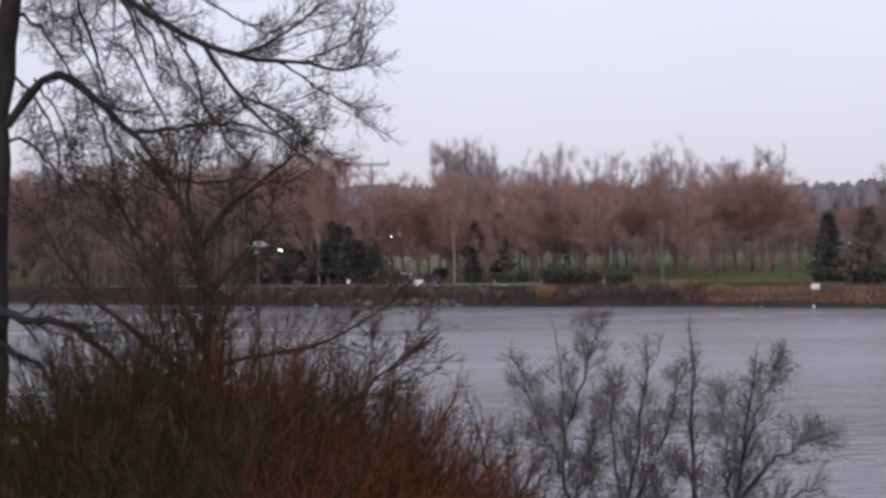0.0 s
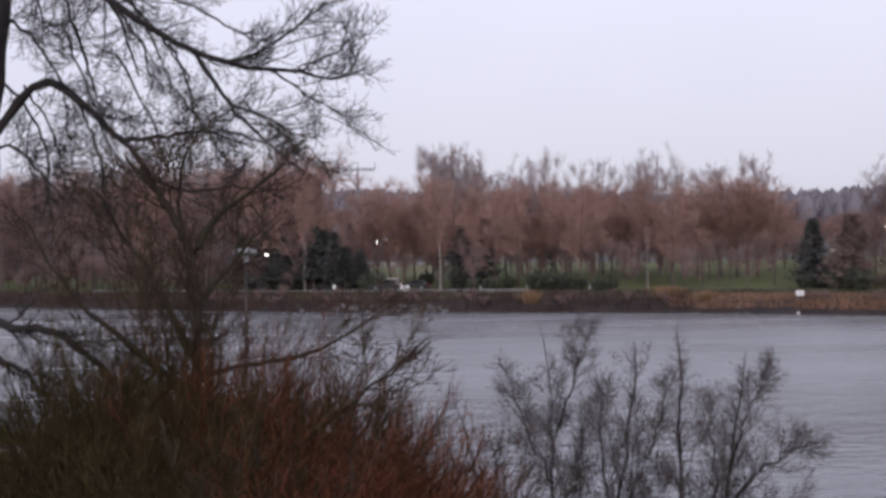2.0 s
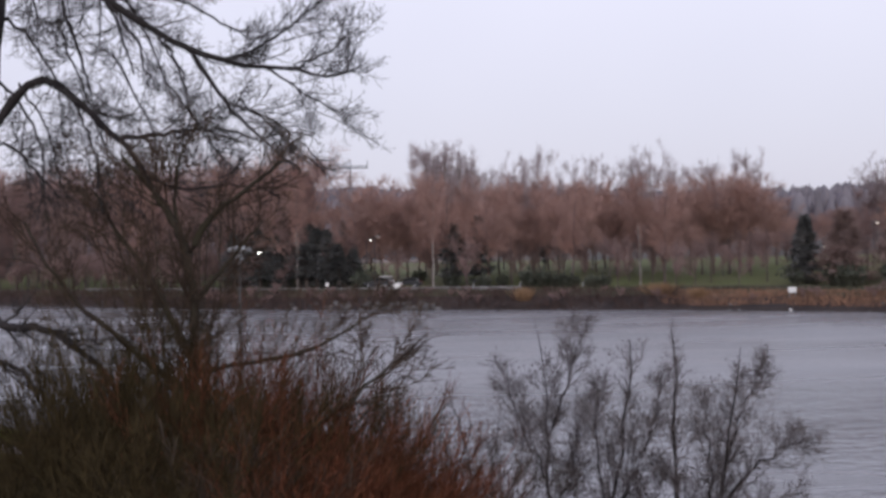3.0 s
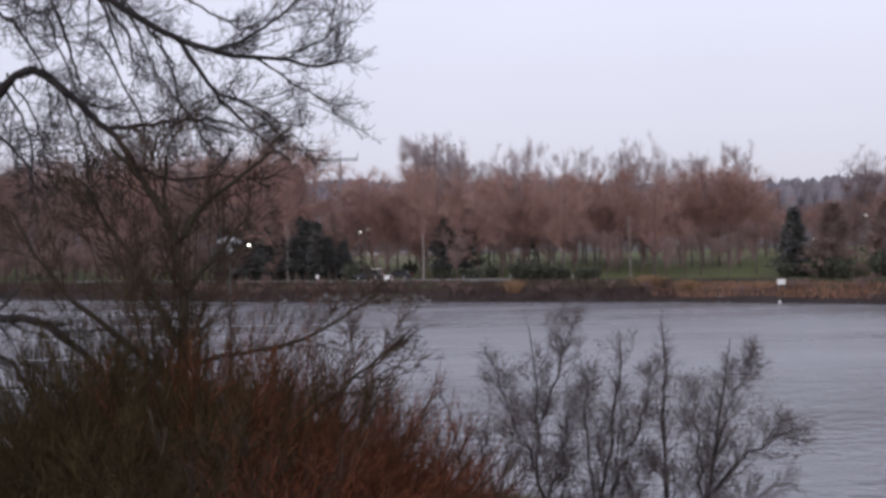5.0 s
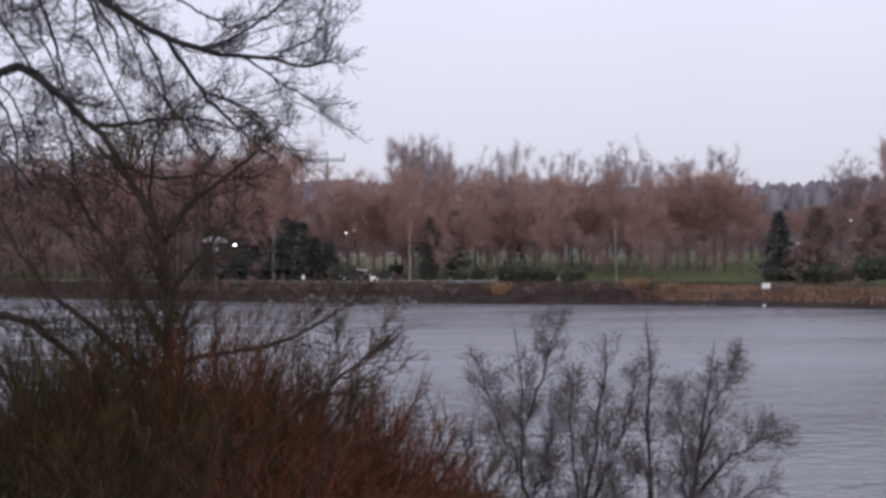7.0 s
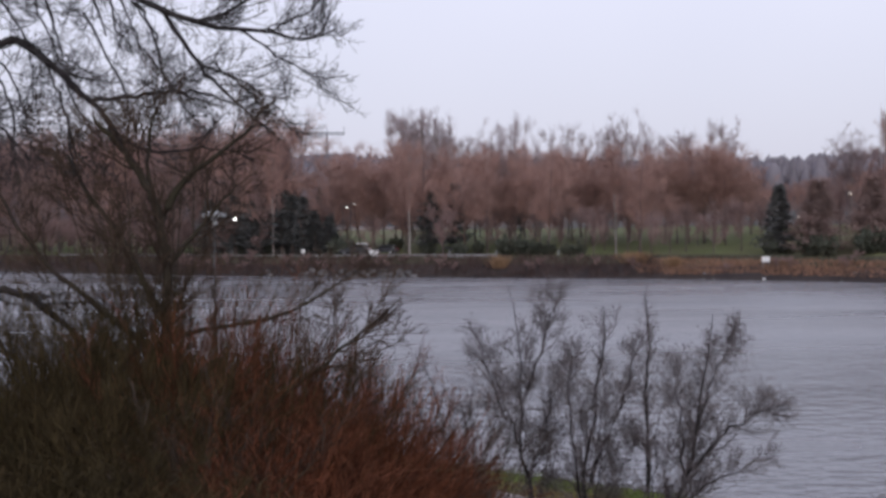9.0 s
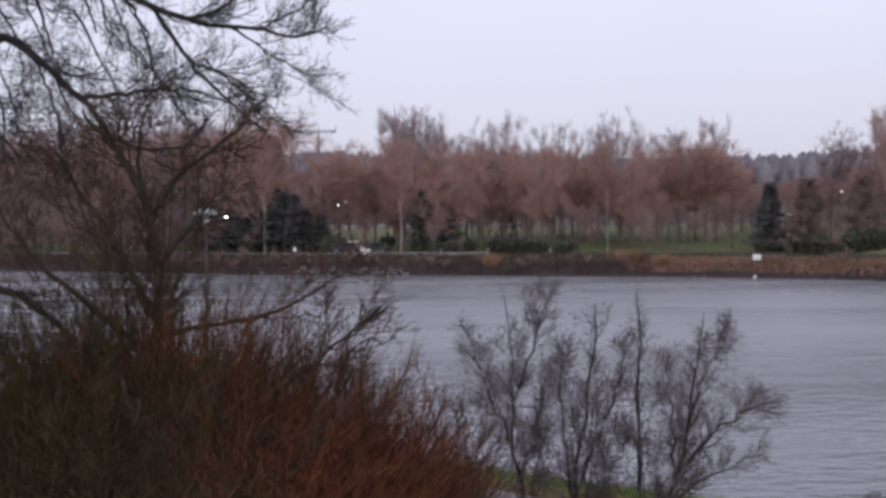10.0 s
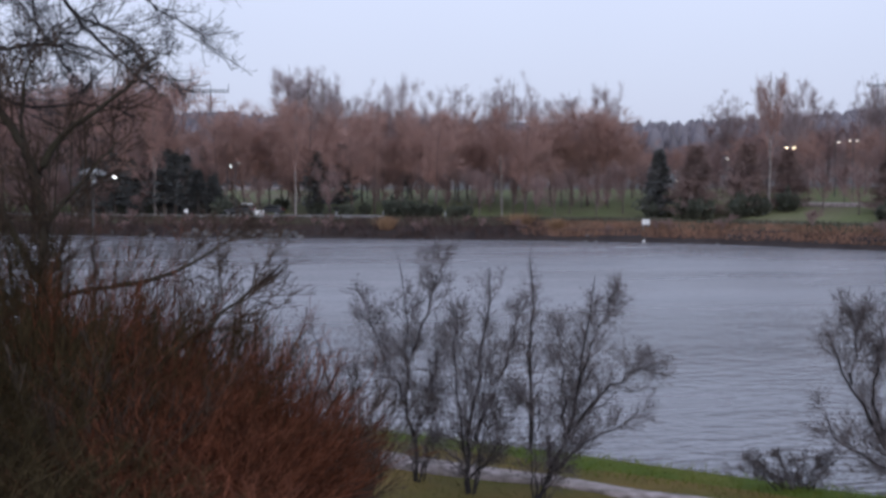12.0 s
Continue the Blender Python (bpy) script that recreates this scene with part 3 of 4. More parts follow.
while b < -6.0:
    x, y, z = opposite(b, rnd.uniform(7, 20))
    place(small_kind, x, y, z, rnd.uniform(0.7, 1.15), rnd.uniform(0, 360), "bare dark undergrowth below the trees", wide=1.5)
    b += rnd.uniform(0.3, 0.55)
# low bushes on the bank itself
bank_rnd = random.Random(9)
for k in range(34):
    bearing = bank_rnd.uniform(-12, 12.5) if k < 26 else bank_rnd.uniform(13, 32)
    x, y, z = opposite(bearing, bank_rnd.uniform(0.9, 3.4))
    place(small_kind, x, y, z, bank_rnd.uniform(0.2, 0.36), bank_rnd.uniform(0, 360), "low bare brown bush on the far bank", wide=bank_rnd.uniform(1.2, 1.8))
# conifers
for bearing, s, top, k, wide in ((-5.9, 12, 12.8, 0, 1.5), (-5.3, 13, 11.8, 0, 1.4), (-7.2, 14, 12.4, 0, 1.5), (-8.1, 16, 11.5, 0, 1.5), (-4.15, 14, 13.6, 1, 1.2), (-3.6, 12, 9.5, 0, 1.5), (3.1, 14, 13.8, 1, 2.7), (1.75, 12, 12.6, 1, 2.7), (-6.15, 9, 12.6, 1, 2.9), (-5.0, 8, 12.0, 1, 2.6), (-7.7, 8, 11.5, 1, 2.9), (-8.6, 8.5, 12.4, 1, 2.8), (-5.6, 9.5, 12.4, 1, 2.6), (-4.45, 8, 9.8, 1, 3.2), (-9.9, 9, 12.0, 1, 2.8), (-3.7, 9, 9.0, 1, 3.4), (-7.15, 10, 12.8, 1, 2.6), (-9.2, 10, 11.5, 1, 2.8),
                                 (6.6, 40, 17.5, 1, 1.0), (19.85, 11, 12.0, 0, 1.8), (-9.5, 18, 13.0, 0, 1.5), (-11.8, 24, 14.0, 0, 1.0), (33.0, 12, 11, 0, 1.0),
                                 (-7.2, 60, 25.5, 0, 1.3), (-6.6, 62, 26.8, 0, 1.3), (-6.0, 64, 25.6, 0, 1.3), (-20.6, 50, 26, 0, 1.0), (-21.3, 52, 27, 0, 1.0), (-22.0, 50, 26.5, 0, 1.0)):
    x, y, z = opposite(bearing, s)
    place(spruce_kinds[k], x, y, z, (top - z) / 10.0, rnd.uniform(0, 360), wide=wide)
for bearing, s, top, wide in ((21.75, 10, 12.4, 1.6), (24.3, 12, 12.6, 1.65), (26.3, 16, 11.7, 1.6), (31.2, 14, 11.8, 1.6)):
    x, y, z = opposite(bearing, s)
    place(larch_kind, x, y, z, (top - z) / 9.0, rnd.uniform(0, 360), wide=wide)
for t in red_kinds + tall_kinds + dark_kinds + spruce_kinds + [small_kind, larch_kind]:
    clear(t)


def bush(name, w, d, h, seed, mat, label, count=900):
    """A dense low bush: clumps of short leafy shoots over a few stems."""
    rng = np.random.default_rng(seed)
    ob = thing(name, 0, 0, 0, label, "bush")
    m = 26
    a = rng.random(m) * 2 * np.pi
    q = np.sqrt(rng.random(m))
    tip = np.stack([np.cos(a) * q * w * 0.42, np.sin(a) * q * d * 0.42, h * (0.95 - 0.45 * q ** 2) * (0.8 + 0.25 * rng.random(m))], -1)
    foot = tip * [0.35, 0.35, 0] - [0, 0, 0.2]
    s = np.linspace(0, 1, 4)[None, :, None]
    st = foot[:, None] * (1 - s) + tip[:, None] * s
    r = np.linspace(0.04, 0.015, 4)[None].repeat(m, 0)
    w1 = Wood()
    w1.add(st, r, 4)
    finish("stem", w1.mesh("stem"), BROWN_TRUNK, ob)
    w2 = Wood()
    p1, q1 = sprout(st, r, count // m, h * 0.22, 60, rng, lift=0.15, n=3, wobble=0.3, thin=2.0, start=0.15, least=0.04)
    w2.add(p1, q1 * 1.4, 2)
    finish("foliage", w2.mesh("foliage"), mat, ob)
    return ob


hedge_kind = bush("evergreen_bush", 4.5, 3.0, 2.6, 91, HAZED_HEDGE, "dark evergreen bush on the far lawn", 1600)
for bearing, s, size in ((5.7, 12, 1.2), (6.5, 12, 1.15), (7.2, 11, 0.95), (8.0, 12, 0.8), (9.0, 10, 0.75), (9.6, 10, 0.8), (-3.3, 9, 1.3), (-2.9, 13, 1.2), (-4.6, 10, 1.2),
                         (4.3, 16, 0.7), (1.6, 12, 1.1), (3.3, 11, 0.9), (21.5, 8, 1.3), (22.0, 8.5, 1.25), (24.0, 9, 1.35), (24.6, 9.5, 1.3), (26.3, 13, 1.2), (-6.4, 11, 1.3), (-8, 11, 1.2),
                         (19.5, 9, 0.9), (20.2, 9.5, 0.8), (31.0, 9, 0.9), (-0.1, 22, 0.8)):
    x, y, z = opposite(bearing, s)
    place(hedge_kind, x, y, z, size, rnd.uniform(0, 360))
clear(hedge_kind)


# wooded hill behind, its bluish grey standing in for distance haze
def hazed_hill_wood(count, seed):
    rng = np.random.default_rng(seed)
    v, q = [], []
    base, k = 0, 5
    for _ in range(count):
        bearing = rng.uniform(-34, 42)
        d = 300 + 330 * rng.random() ** 0.8
        x, y = d * math.tan(radians(bearing)), d
        z = far_ground(x, y) + 2 * noise.noise((x * 0.006, y * 0.006, 1))
        h, r = rng.uniform(8.5, 12), rng.uniform(1.6, 3.2)
        broad = rng.random() < 0.5
        shape = ((0, 0.5), (0.2, 1.0), (0.55, 1.0), (0.85, 0.6), (1.0, 0.1)) if broad else ((0, 0.6), (0.12, 1.0), (0.42, 0.68), (0.72, 0.36), (1.0, 0.03))
        for hh, rr in shape:
            a = np.arange(k) * 2 * np.pi / k + rng.random() * 0.5
            rad = r * rr * (0.7 + 0.6 * rng.random(k))
            v.append(np.stack([x + np.cos(a) * rad, y + np.sin(a) * rad, z - 1 + h * hh + rng.normal(size=k) * 0.25], -1))
        for lev in range(4):
            for j in range(k):
                q.append((base + lev * k + j, base + lev * k + (j + 1) % k, base + lev * k + k + (j + 1) % k, base + lev * k + k + j))
        base += 5 * k
    return tagged(finish("far_woods", grid_mesh("far_woods", np.concatenate(v), q), HAZED_HILLWOOD), "wooded hill with ragged conifer tops, bluish grey painted in for haze", "woods", kind="stuff")


hazed_hill_wood(7500, 3)


# ---------------------------------------------------------------- the opposite water's edge
def tufts(name, shore, x0, x1, s0, s1, count, h0, h1, seed, mat, label, zfun, sign=1.0, r=0.02, lean=0.18):
    rng = np.random.default_rng(seed)
    x = rng.uniform(x0, x1, count)
    s = rng.uniform(s0, s1, count)
    y = np.array([shore(q) for q in x]) + sign * s
    z = np.array([zfun(q) for q in s]) - 0.05
    p0 = np.stack([x, y, z], -1)
    h = rng.uniform(h0, h1, (count, 1))
    d = np.concatenate([rng.normal(size=(count, 2)) * lean, np.ones((count, 1))], 1)
    p1 = p0 + d * h * 0.55
    p2 = p1 + (d + np.concatenate([rng.normal(size=(count, 2)) * lean, np.full((count, 1), -0.2)], 1)) * h * 0.45
    w = Wood()
    w.add(np.stack([p0, p1, p2], 1), np.stack([np.full(count, r), np.full(count, r * 0.8), np.full(count, r * 0.15)], 1) * 1.4, 2)
    return tagged(finish(name, w.mesh(name), mat), label, "vegetation", kind="stuff")


far_z = lambda s: float(np.interp(s, FAR_S, FAR_Z))
near_z = lambda s: float(np.interp(s, NEAR_S, NEAR_Z))
tufts("reeds", far_shore, 31, 78, 0.9, 4.2, 10000, 0.2, 0.6, 1, REED, "orange brown dry reeds along the water's edge", far_z, r=0.035)
tufts("scrub", far_shore, -90, 34, 0.2, 4.5, 9000, 0.5, 1.4, 2, REED_DARK, "dark reddish brown scrub on the far bank", far_z, r=0.03, lean=0.35)
tufts("verge_grass", far_shore, -60, 80, 4, 7.0, 6000, 0.3, 0.6, 3, VERGE, "dull dry grass on top of the far bank", far_z, r=0.03)
for bearing, s, w_, h_ in ((5.44, 2.0, 1.2, 1.9), (12.6, 3.2, 1.6, 1.6), (14.6, 2.5, 0.9, 1.3)):
    x, y, z = opposite(bearing, s)
    rng = np.random.default_rng(int(bearing * 10))
    n = 260
    foot = np.stack([rng.normal(size=n) * w_ * 0.35, rng.normal(size=n) * w_ * 0.35, np.full(n, -0.1)], -1)
    tip = foot * [1.9, 1.9, 0] + np.stack([np.zeros(n), np.zeros(n), h_ * rng.uniform(0.6, 1.0, n)], -1)
    wd = Wood()
    wd.add(np.stack([foot, (foot + tip) / 2 + [0, 0, 0.15], tip], 1), np.tile([0.03, 0.025, 0.008], (n, 1)), 3)
    clump = tagged(finish("reed_clump", wd.mesh("reed_clump"), REED_TAN), "rounded clump of tan reed at the water", "reed clump")
    clump.matrix_world = pose(x, y, z)


def stone(seed):
    r = random.Random(seed)
    bm = bmesh.new()
    bmesh.ops.create_icosphere(bm, subdivisions=2, radius=1)
    o = r.uniform(0, 50)
    for v in bm.verts:
        k = 1 + 0.35 * noise.noise(v.co * 1.3 + Vector((o, 0, 0)))
        v.co = Vector((v.co.x * k, v.co.y * k * 0.8, v.co.z * k * 0.55))
    me = bpy.data.meshes.new("bank_stone")
    bm.to_mesh(me)
    bm.free()
    me.materials.append(STONE)
    return me


stones = [stone(i) for i in range(5)]
for i in range(70):
    bearing = rnd.choice((rnd.uniform(-9, 2), rnd.uniform(-3.5, 0.8), rnd.uniform(-6, 1.5)) if i % 5 else (rnd.uniform(2, 33),))
    x, y, z = opposite(bearing, rnd.uniform(0.1, 1.3))
    ob = new("bank_stone", stones[i % 5])
    k = rnd.uniform(0.25, 0.6) * (1.6 if bearing < 1 and i % 3 == 0 else 1 if bearing < 2 else 0.5)
    ob.matrix_world = pose(x, y, z + k * 0.15, rnd.uniform(-15, 15), rnd.uniform(-15, 15), rnd.uniform(0, 360)) @ Matrix.Diagonal((k, k, k, 1))
    tagged(ob, "grey boulder at the far water's edge", "stone", "stones of the far bank")


# ---------------------------------------------------------------- things of the opposite bank
def notice_board(bearing, s, top, width, height_, label):
    x, y, z = opposite(bearing, s)
    ob = thing("notice_board", x, y, z, label, "sign", "", -bearing)
    part("panel", box(bmesh.new(), -width / 2, width / 2, -0.03, 0.03, top - z - height_, top - z, 0.01), WHITE, ob)
    for sx in (-1, 1):
        part("post", rod(bmesh.new(), (sx * width * 0.33, 0.07, -0.3), (sx * width * 0.33, 0.07, top - z + 0.02), 0.04), STEEL, ob)


notice_board(19.2, 1.6, 2.85, 1.0, 0.7, "white waterway notice board on the bank")
notice_board(-1.28, 5.2, 3.75, 1.3, 0.8, "white waterway notice board beside the riverside road")


notice_board(-5.05, 5.5, 3.9, 0.5, 0.6, "small pale notice board at the foot of the spruces")


def marker_post(bearing, s):
    x, y, z = opposite(bearing, s)
    ob = thing("marker_post", x, y, z, "short white marker post beside the riverside road", "post", "marker posts of the road")
    part("shaft", rod(bmesh.new(), (0, 0, -0.2), (0, 0, 0.95), 0.10, 0.09, 12), SHADE_GREY, ob)
    part("cap", rod(bmesh.new(), (0, 0, 0.95), (0, 0, 1.01), 0.10, 0.04, 12), DARK_STEEL, ob)


for bearing in (2.75, 5.25, 8.57):
    marker_post(bearing, 6.2)


def buoy(bearing, s):
    x, y, z = opposite(bearing, s)
    bm = bmesh.new()
    bmesh.ops.create_uvsphere(bm, u_segments=14, v_segments=10, radius=0.2)
    for v in bm.verts:
        v.co.z *= 0.8
    rod(bm, (0, 0, 0.1), (0, 0, 0.26), 0.04)
    ob = part("buoy", bm, WHITE, smooth=True)
    ob.matrix_world = pose(x, y, 0.1)
    tagged(ob, "small white mooring buoy afloat by the bank", "buoy")


buoy(19.1, -0.6)


def car(x, y, z, turn, paint, label):
    """A small hatchback: body with wheel arches, glazed cabin, wheels, lamps, bumpers."""
    ob = thing("car", x, y, z, label, "car", "cars by the riverside road", turn)
    side = [(-2.05, 0.32), (-2.1, 0.62), (-1.98, 0.92), (-1.0, 1.0), (0.85, 0.95), (1.75, 0.82), (2.08, 0.6), (2.08, 0.34)]

    def loft(profile, half, inset):
        bm = bmesh.new()
        rows = []
        for yy, k in ((-half, inset), (-half * 0.93, 1), (half * 0.93, 1), (half, inset)):
            cx = sum(p[0] for p in profile) / len(profile)
            cz = sum(p[1] for p in profile) / len(profile)
            rows.append([bm.verts.new((cx + (px - cx) * k, yy, cz + (pz - cz) * k)) for px, pz in profile])
        n = len(profile)
        for a, c in zip(rows, rows[1:]):
            for i in range(n):
                bm.faces.new((a[i], a[(i + 1) % n], c[(i + 1) % n], c[i]))
        bm.faces.new(rows[0][::-1])
        bm.faces.new(rows[-1])
        bmesh.ops.recalc_face_normals(bm, faces=bm.faces)
        return bm

    part("body", loft(side, 0.86, 0.9), paint, ob)
    part("cabin_glass", loft([(-1.9, 0.93), (-1.55, 1.36), (0.1, 1.4), (1.0, 0.95)], 0.74, 0.9), CAR_GLASS, ob)
    part("roof", loft([(-1.62, 1.34), (-1.5, 1.43), (-0.2, 1.47), (0.22, 1.38)], 0.71, 0.95), paint, ob)
    for sx in (-1.3, 1.3):
        for sy in (-0.78, 0.78):
            wheel = new("wheel")
            wheel.parent = ob
            wheel.matrix_local = pose(sx, sy, 0.31)
            part("tyre", rod(bmesh.new(), (0, -0.1, 0), (0, 0.1, 0), 0.31, sides=18), RUBBER, wheel)
            part("rim", rod(bmesh.new(), (0, -0.11, 0), (0, 0.11, 0), 0.19, sides=12), STEEL, wheel)
    for sy in (-0.6, 0.6):
        part("headlight", box(bmesh.new(), 1.92, 2.05, sy - 0.17, sy + 0.17, 0.62, 0.76, 0.02), WHITE, ob)
        part("tail_light", box(bmesh.new(), -2.1, -2.0, sy - 0.13, sy + 0.13, 0.66, 0.9, 0.02), TAIL, ob)
    return ob


for bearing, s, turn, paint, tall, lift, label in ((-2.35, 8.2, 170, DARK_PAINT, 1.0, 0.3, "dark hatchback parked on the riverside road"),
                                                   (-0.75, 8.4, 163, DARK_PAINT, 1.0, 0.3, "dark car parked on the riverside road"),
                                                   (-2.2, 11.6, 168, WHITE, 1.3, 0.0, "white van parked behind the dark cars")):
    x, y, z = opposite(bearing, s)
    ob = car(x, y, z + lift, turn, paint, label)
    ob.scale = (1, 1, tall)


def lamp_post(x, y, z, top, head_mat, label, arm=0.5, turn=0.0, heads=(1,), size=0.22):
    ob = thing("street_lamp", x, y, z, label, "street lamp", "lamps of the far bank", turn)
    h = top - z
    part("pole", rod(bmesh.new(), (0, 0, -0.3), (0, 0, h + 0.1), 0.08, 0.05), DARK_STEEL, ob)
    for k in heads:
        part("arm", rod(bmesh.new(), (0, 0, h + 0.08), (k * arm, 0, h + 0.12), 0.035), STEEL, ob)
        head = part("lamp_head", box(bmesh.new(), k * arm - 0.32, k * arm + 0.32, -0.16, 0.16, h + 0.04, h + 0.17, 0.04), STEEL, ob)
        bm = bmesh.new()
        bmesh.ops.create_uvsphere(bm, u_segments=12, v_segments=8, radius=size)
        for v in bm.verts:
            v.co = (v.co.x * 1.3 + k * arm, v.co.y, v.co.z * 0.75 + h)
        part("lamp_glass", bm, head_mat, head, smooth=True)


# bearing, metres behind the water, rise of the light per metre away, glass, heads, glass radius
for bearing, s, rise, m, heads, size in ((-8.78, 6.5, 0.016, LAMP_WHITE, (1,), 0.2), (-2.51, 10.5, 0.0285, LAMP_DIM, (1,), 0.05), (-2.93, 10.6, 0.0263, LAMP_WHITE, (1,), 0.07),
                                         (20.6, 12, 0.0137, LAMP_DIM, (1,), 0.12), (26.38, 26, 0.0465, LAMP_WARM, (1, -1), 0.13), (28.52, 27, 0.0522, LAMP_FAR, (1,), 0.13),
                                         (29.37, 27, 0.0537, LAMP_FAR, (1, -1), 0.11), (23.1, 26, 0.0353, LAMP_DIM, (1,), 0.15)):
    x, y, z = opposite(bearing, s)
    lamp_post(x, y, z, 6 + rise * y, m, "lit street lamp on a steel pole among the trees", 0.55, 0, heads, size)


def pylon(x, y, width, beam_z, ground_z, turn):
    """A portal pylon: two guyed legs, a lattice beam and short peaks."""
    ob = thing("power_pylon", x, y, ground_z, "steel portal pylon rising above the distant trees", "pylon", "", turn)
    h = beam_z - ground_z
    for zz in (0, 0.9):
        part("beam_chord", rod(bmesh.new(), (-width / 2, 0, h + zz), (width / 2, 0, h + zz), 0.16, sides=6), PYLON_STEEL, ob)
    k = 16
    bm = bmesh.new()
    for i in range(k):
        a, c = -width / 2 + width * i / k, -width / 2 + width * (i + 1) / k
        rod(bm, (a, 0, h if i % 2 else h + 0.9), (c, 0, h + 0.9 if i % 2 else h), 0.13, sides=5)
    part("lacing", bm, PYLON_STEEL, ob)
    for px in (-0.24, 0.2):
        part("leg", rod(bmesh.new(), (px * width * 1.25, 0, 0), (px * width, 0, h + 0.9), 0.24, 0.18, sides=6), PYLON_STEEL, ob)
        part("leg", rod(bmesh.new(), (px * width * 0.75, 0, 0), (px * width, 0, h + 0.9), 0.24, 0.18, sides=6), PYLON_STEEL, ob)
    for px in (-0.24, 0.2, 0.49):
        part("peak", rod(bmesh.new(), (px * width, 0, h + 0.9), (px * width, 0, h + 3.2), 0.2, 0.12, sides=6), PYLON_STEEL, ob)


pylon(-32.0, 420, 23, 45.2, far_ground(-32, 420), 0)
pylon(252.0, 420, 21, 51.5, far_ground(252, 420), 0)


# ---------------------------------------------------------------- the near bank
tufts("dry_bank_grass", near_shore, -20, 16, 0.8, 6.6, 10000, 0.05, 0.15, 23, DRY_BLADES, "yellowing winter grass along the path", near_z, sign=-1.274, r=0.005, lean=0.5)
tufts("bank_grass", near_shore, -20, 16, 0.0, 2.3, 10000, 0.08, 0.2, 21, BLADES, "green winter grass by the water", near_z, sign=-1.274, r=0.005, lean=0.5)
tufts("shore_weeds", near_shore, -20, 16, -0.1, 0.4, 1500, 0.12, 0.3, 22, BLADES, "taller grass hanging over the water's edge", near_z, sign=-1.274, r=0.008, lean=0.5)

# park lamp on the path
lx, ly = -4.76, 28.0
lz = near_ground(lx, ly)
park_lamp = thing("park_lamp", lx, ly, lz, "grey park lamp with a flat disc shade by the path", "street lamp")
part("pole", rod(bmesh.new(), (0, 0, -0.2), (0, 0, 6.55 - lz), 0.036, 0.03), DARK_STEEL, park_lamp)
bm = bmesh.new()
for z0, z1, r0, r1 in ((6.5, 6.56, 0.30, 0.32), (6.56, 6.66, 0.32, 0.10)):
    rod(bm, (0, 0, z0 - lz), (0, 0, z1 - lz), r0, r1, 24)
shade = part("shade", bm, SHADE_GREY, park_lamp)
part("collar", rod(bmesh.new(), (0, 0, 6.30 - lz), (0, 0, 6.5 - lz), 0.09, 0.07), STEEL, park_lamp)


def shrub_tree(name, stems, seed, label, mat, side=0.95, twig=0.46, counts=(23, 8, 6), least=0.0028):
    """A bare shrub or small tree from hand-set main stems: (knots, thick, thin)."""
    rng = np.random.default_rng(seed)
    foot = stems[0][0][0]
    ob = thing(name, foot[0], foot[1], foot[2], label, "tree")
    off = np.array(foot)
    tw = Wood()
    if name == "alder_shrub":
        stems = list(stems)
        for k in range(4):
            dx, dy, dz = rng.uniform(-0.9, 0.9), rng.uniform(-0.5, 0.5), rng.uniform(1.3, 3.0)
            stems.append(([(foot[0] + dx * 0.2, foot[1] + dy * 0.2, foot[2]), (foot[0] + dx * 0.55, foot[1] + dy * 0.5, foot[2] + dz * 0.5), (foot[0] + dx, foot[1] + dy, foot[2] + dz)], 0.017, 0.005))
    for knots, r0, r1 in stems:
        p, r = gnarled(np.array(knots) - off, r0 * 1.05, r1 * 0.45, rng, 14, 0.028)
        w = Wood()
        w.add(p, r, 7)
        finish("stem", w.mesh("stem"), BARK, ob)
        a, ra = sprout(p, r, counts[0] if r0 > 0.018 or name != "alder_shrub" else 8, side * 0.8, 36, rng, lift=0.34, n=6, wobble=0.17, thin=0.5, start=0.1, end=0.9, least=0.005)
        tw.add(a, ra, 4)
        b_, rb = sprout(a, ra, counts[1], side * 0.42, 40, rng, lift=0.2, n=4, wobble=0.22, thin=0.6, start=0.08, end=0.92, least=least)
        tw.add(b_, rb, 3)
        c, rc = sprout(b_, rb, counts[2], twig * 0.5, 44, rng, lift=0.15, n=3, wobble=0.2, thin=0.7, start=0.2, least=least * 0.8)
        tw.add(c, rc * 1.2, 2)
        # last year's cones
        pick = c[rng.random(len(c)) < 0.1]
        tw.add(np.stack([pick[:, 2], pick[:, 2] + [0, 0, 0.012], pick[:, 2] + [0.004, 0, 0.03]], 1), np.tile([0.006, 0.014, 0.006], (len(pick), 1)), 4)
    finish("crown", tw.mesh("crown"), mat, ob)
    return ob


shrub_tree("alder_shrub", [([(4.35, 18.4, 0.4), (4.75, 18.5, 1.2), (5.07, 18.5, 1.8), (5.3, 18.5, 3.0), (5.5, 18.5, 4.55)], 0.06, 0.012),
                           ([(5.07, 18.5, 1.8), (5.5, 18.4, 2.3), (6.0, 18.3, 2.75), (6.45, 18.3, 3.0)], 0.035, 0.008),
                           ([(5.15, 18.5, 2.2), (5.45, 18.7, 3.1), (5.8, 18.8, 3.8), (5.85, 18.8, 4.3)], 0.03, 0.008),
                           ([(4.6, 18.5, 0.9), (5.0, 18.2, 1.4), (5.7, 18.0, 1.9), (6.3, 18.0, 2.2)], 0.025, 0.007),
                           ([(5.0, 18.5, 1.6), (4.95, 18.7, 2.6), (4.9, 18.8, 3.6)], 0.03, 0.008)], 41,
           "bare dark alder shrub with forked trunk by the path", TWIG_GREY)
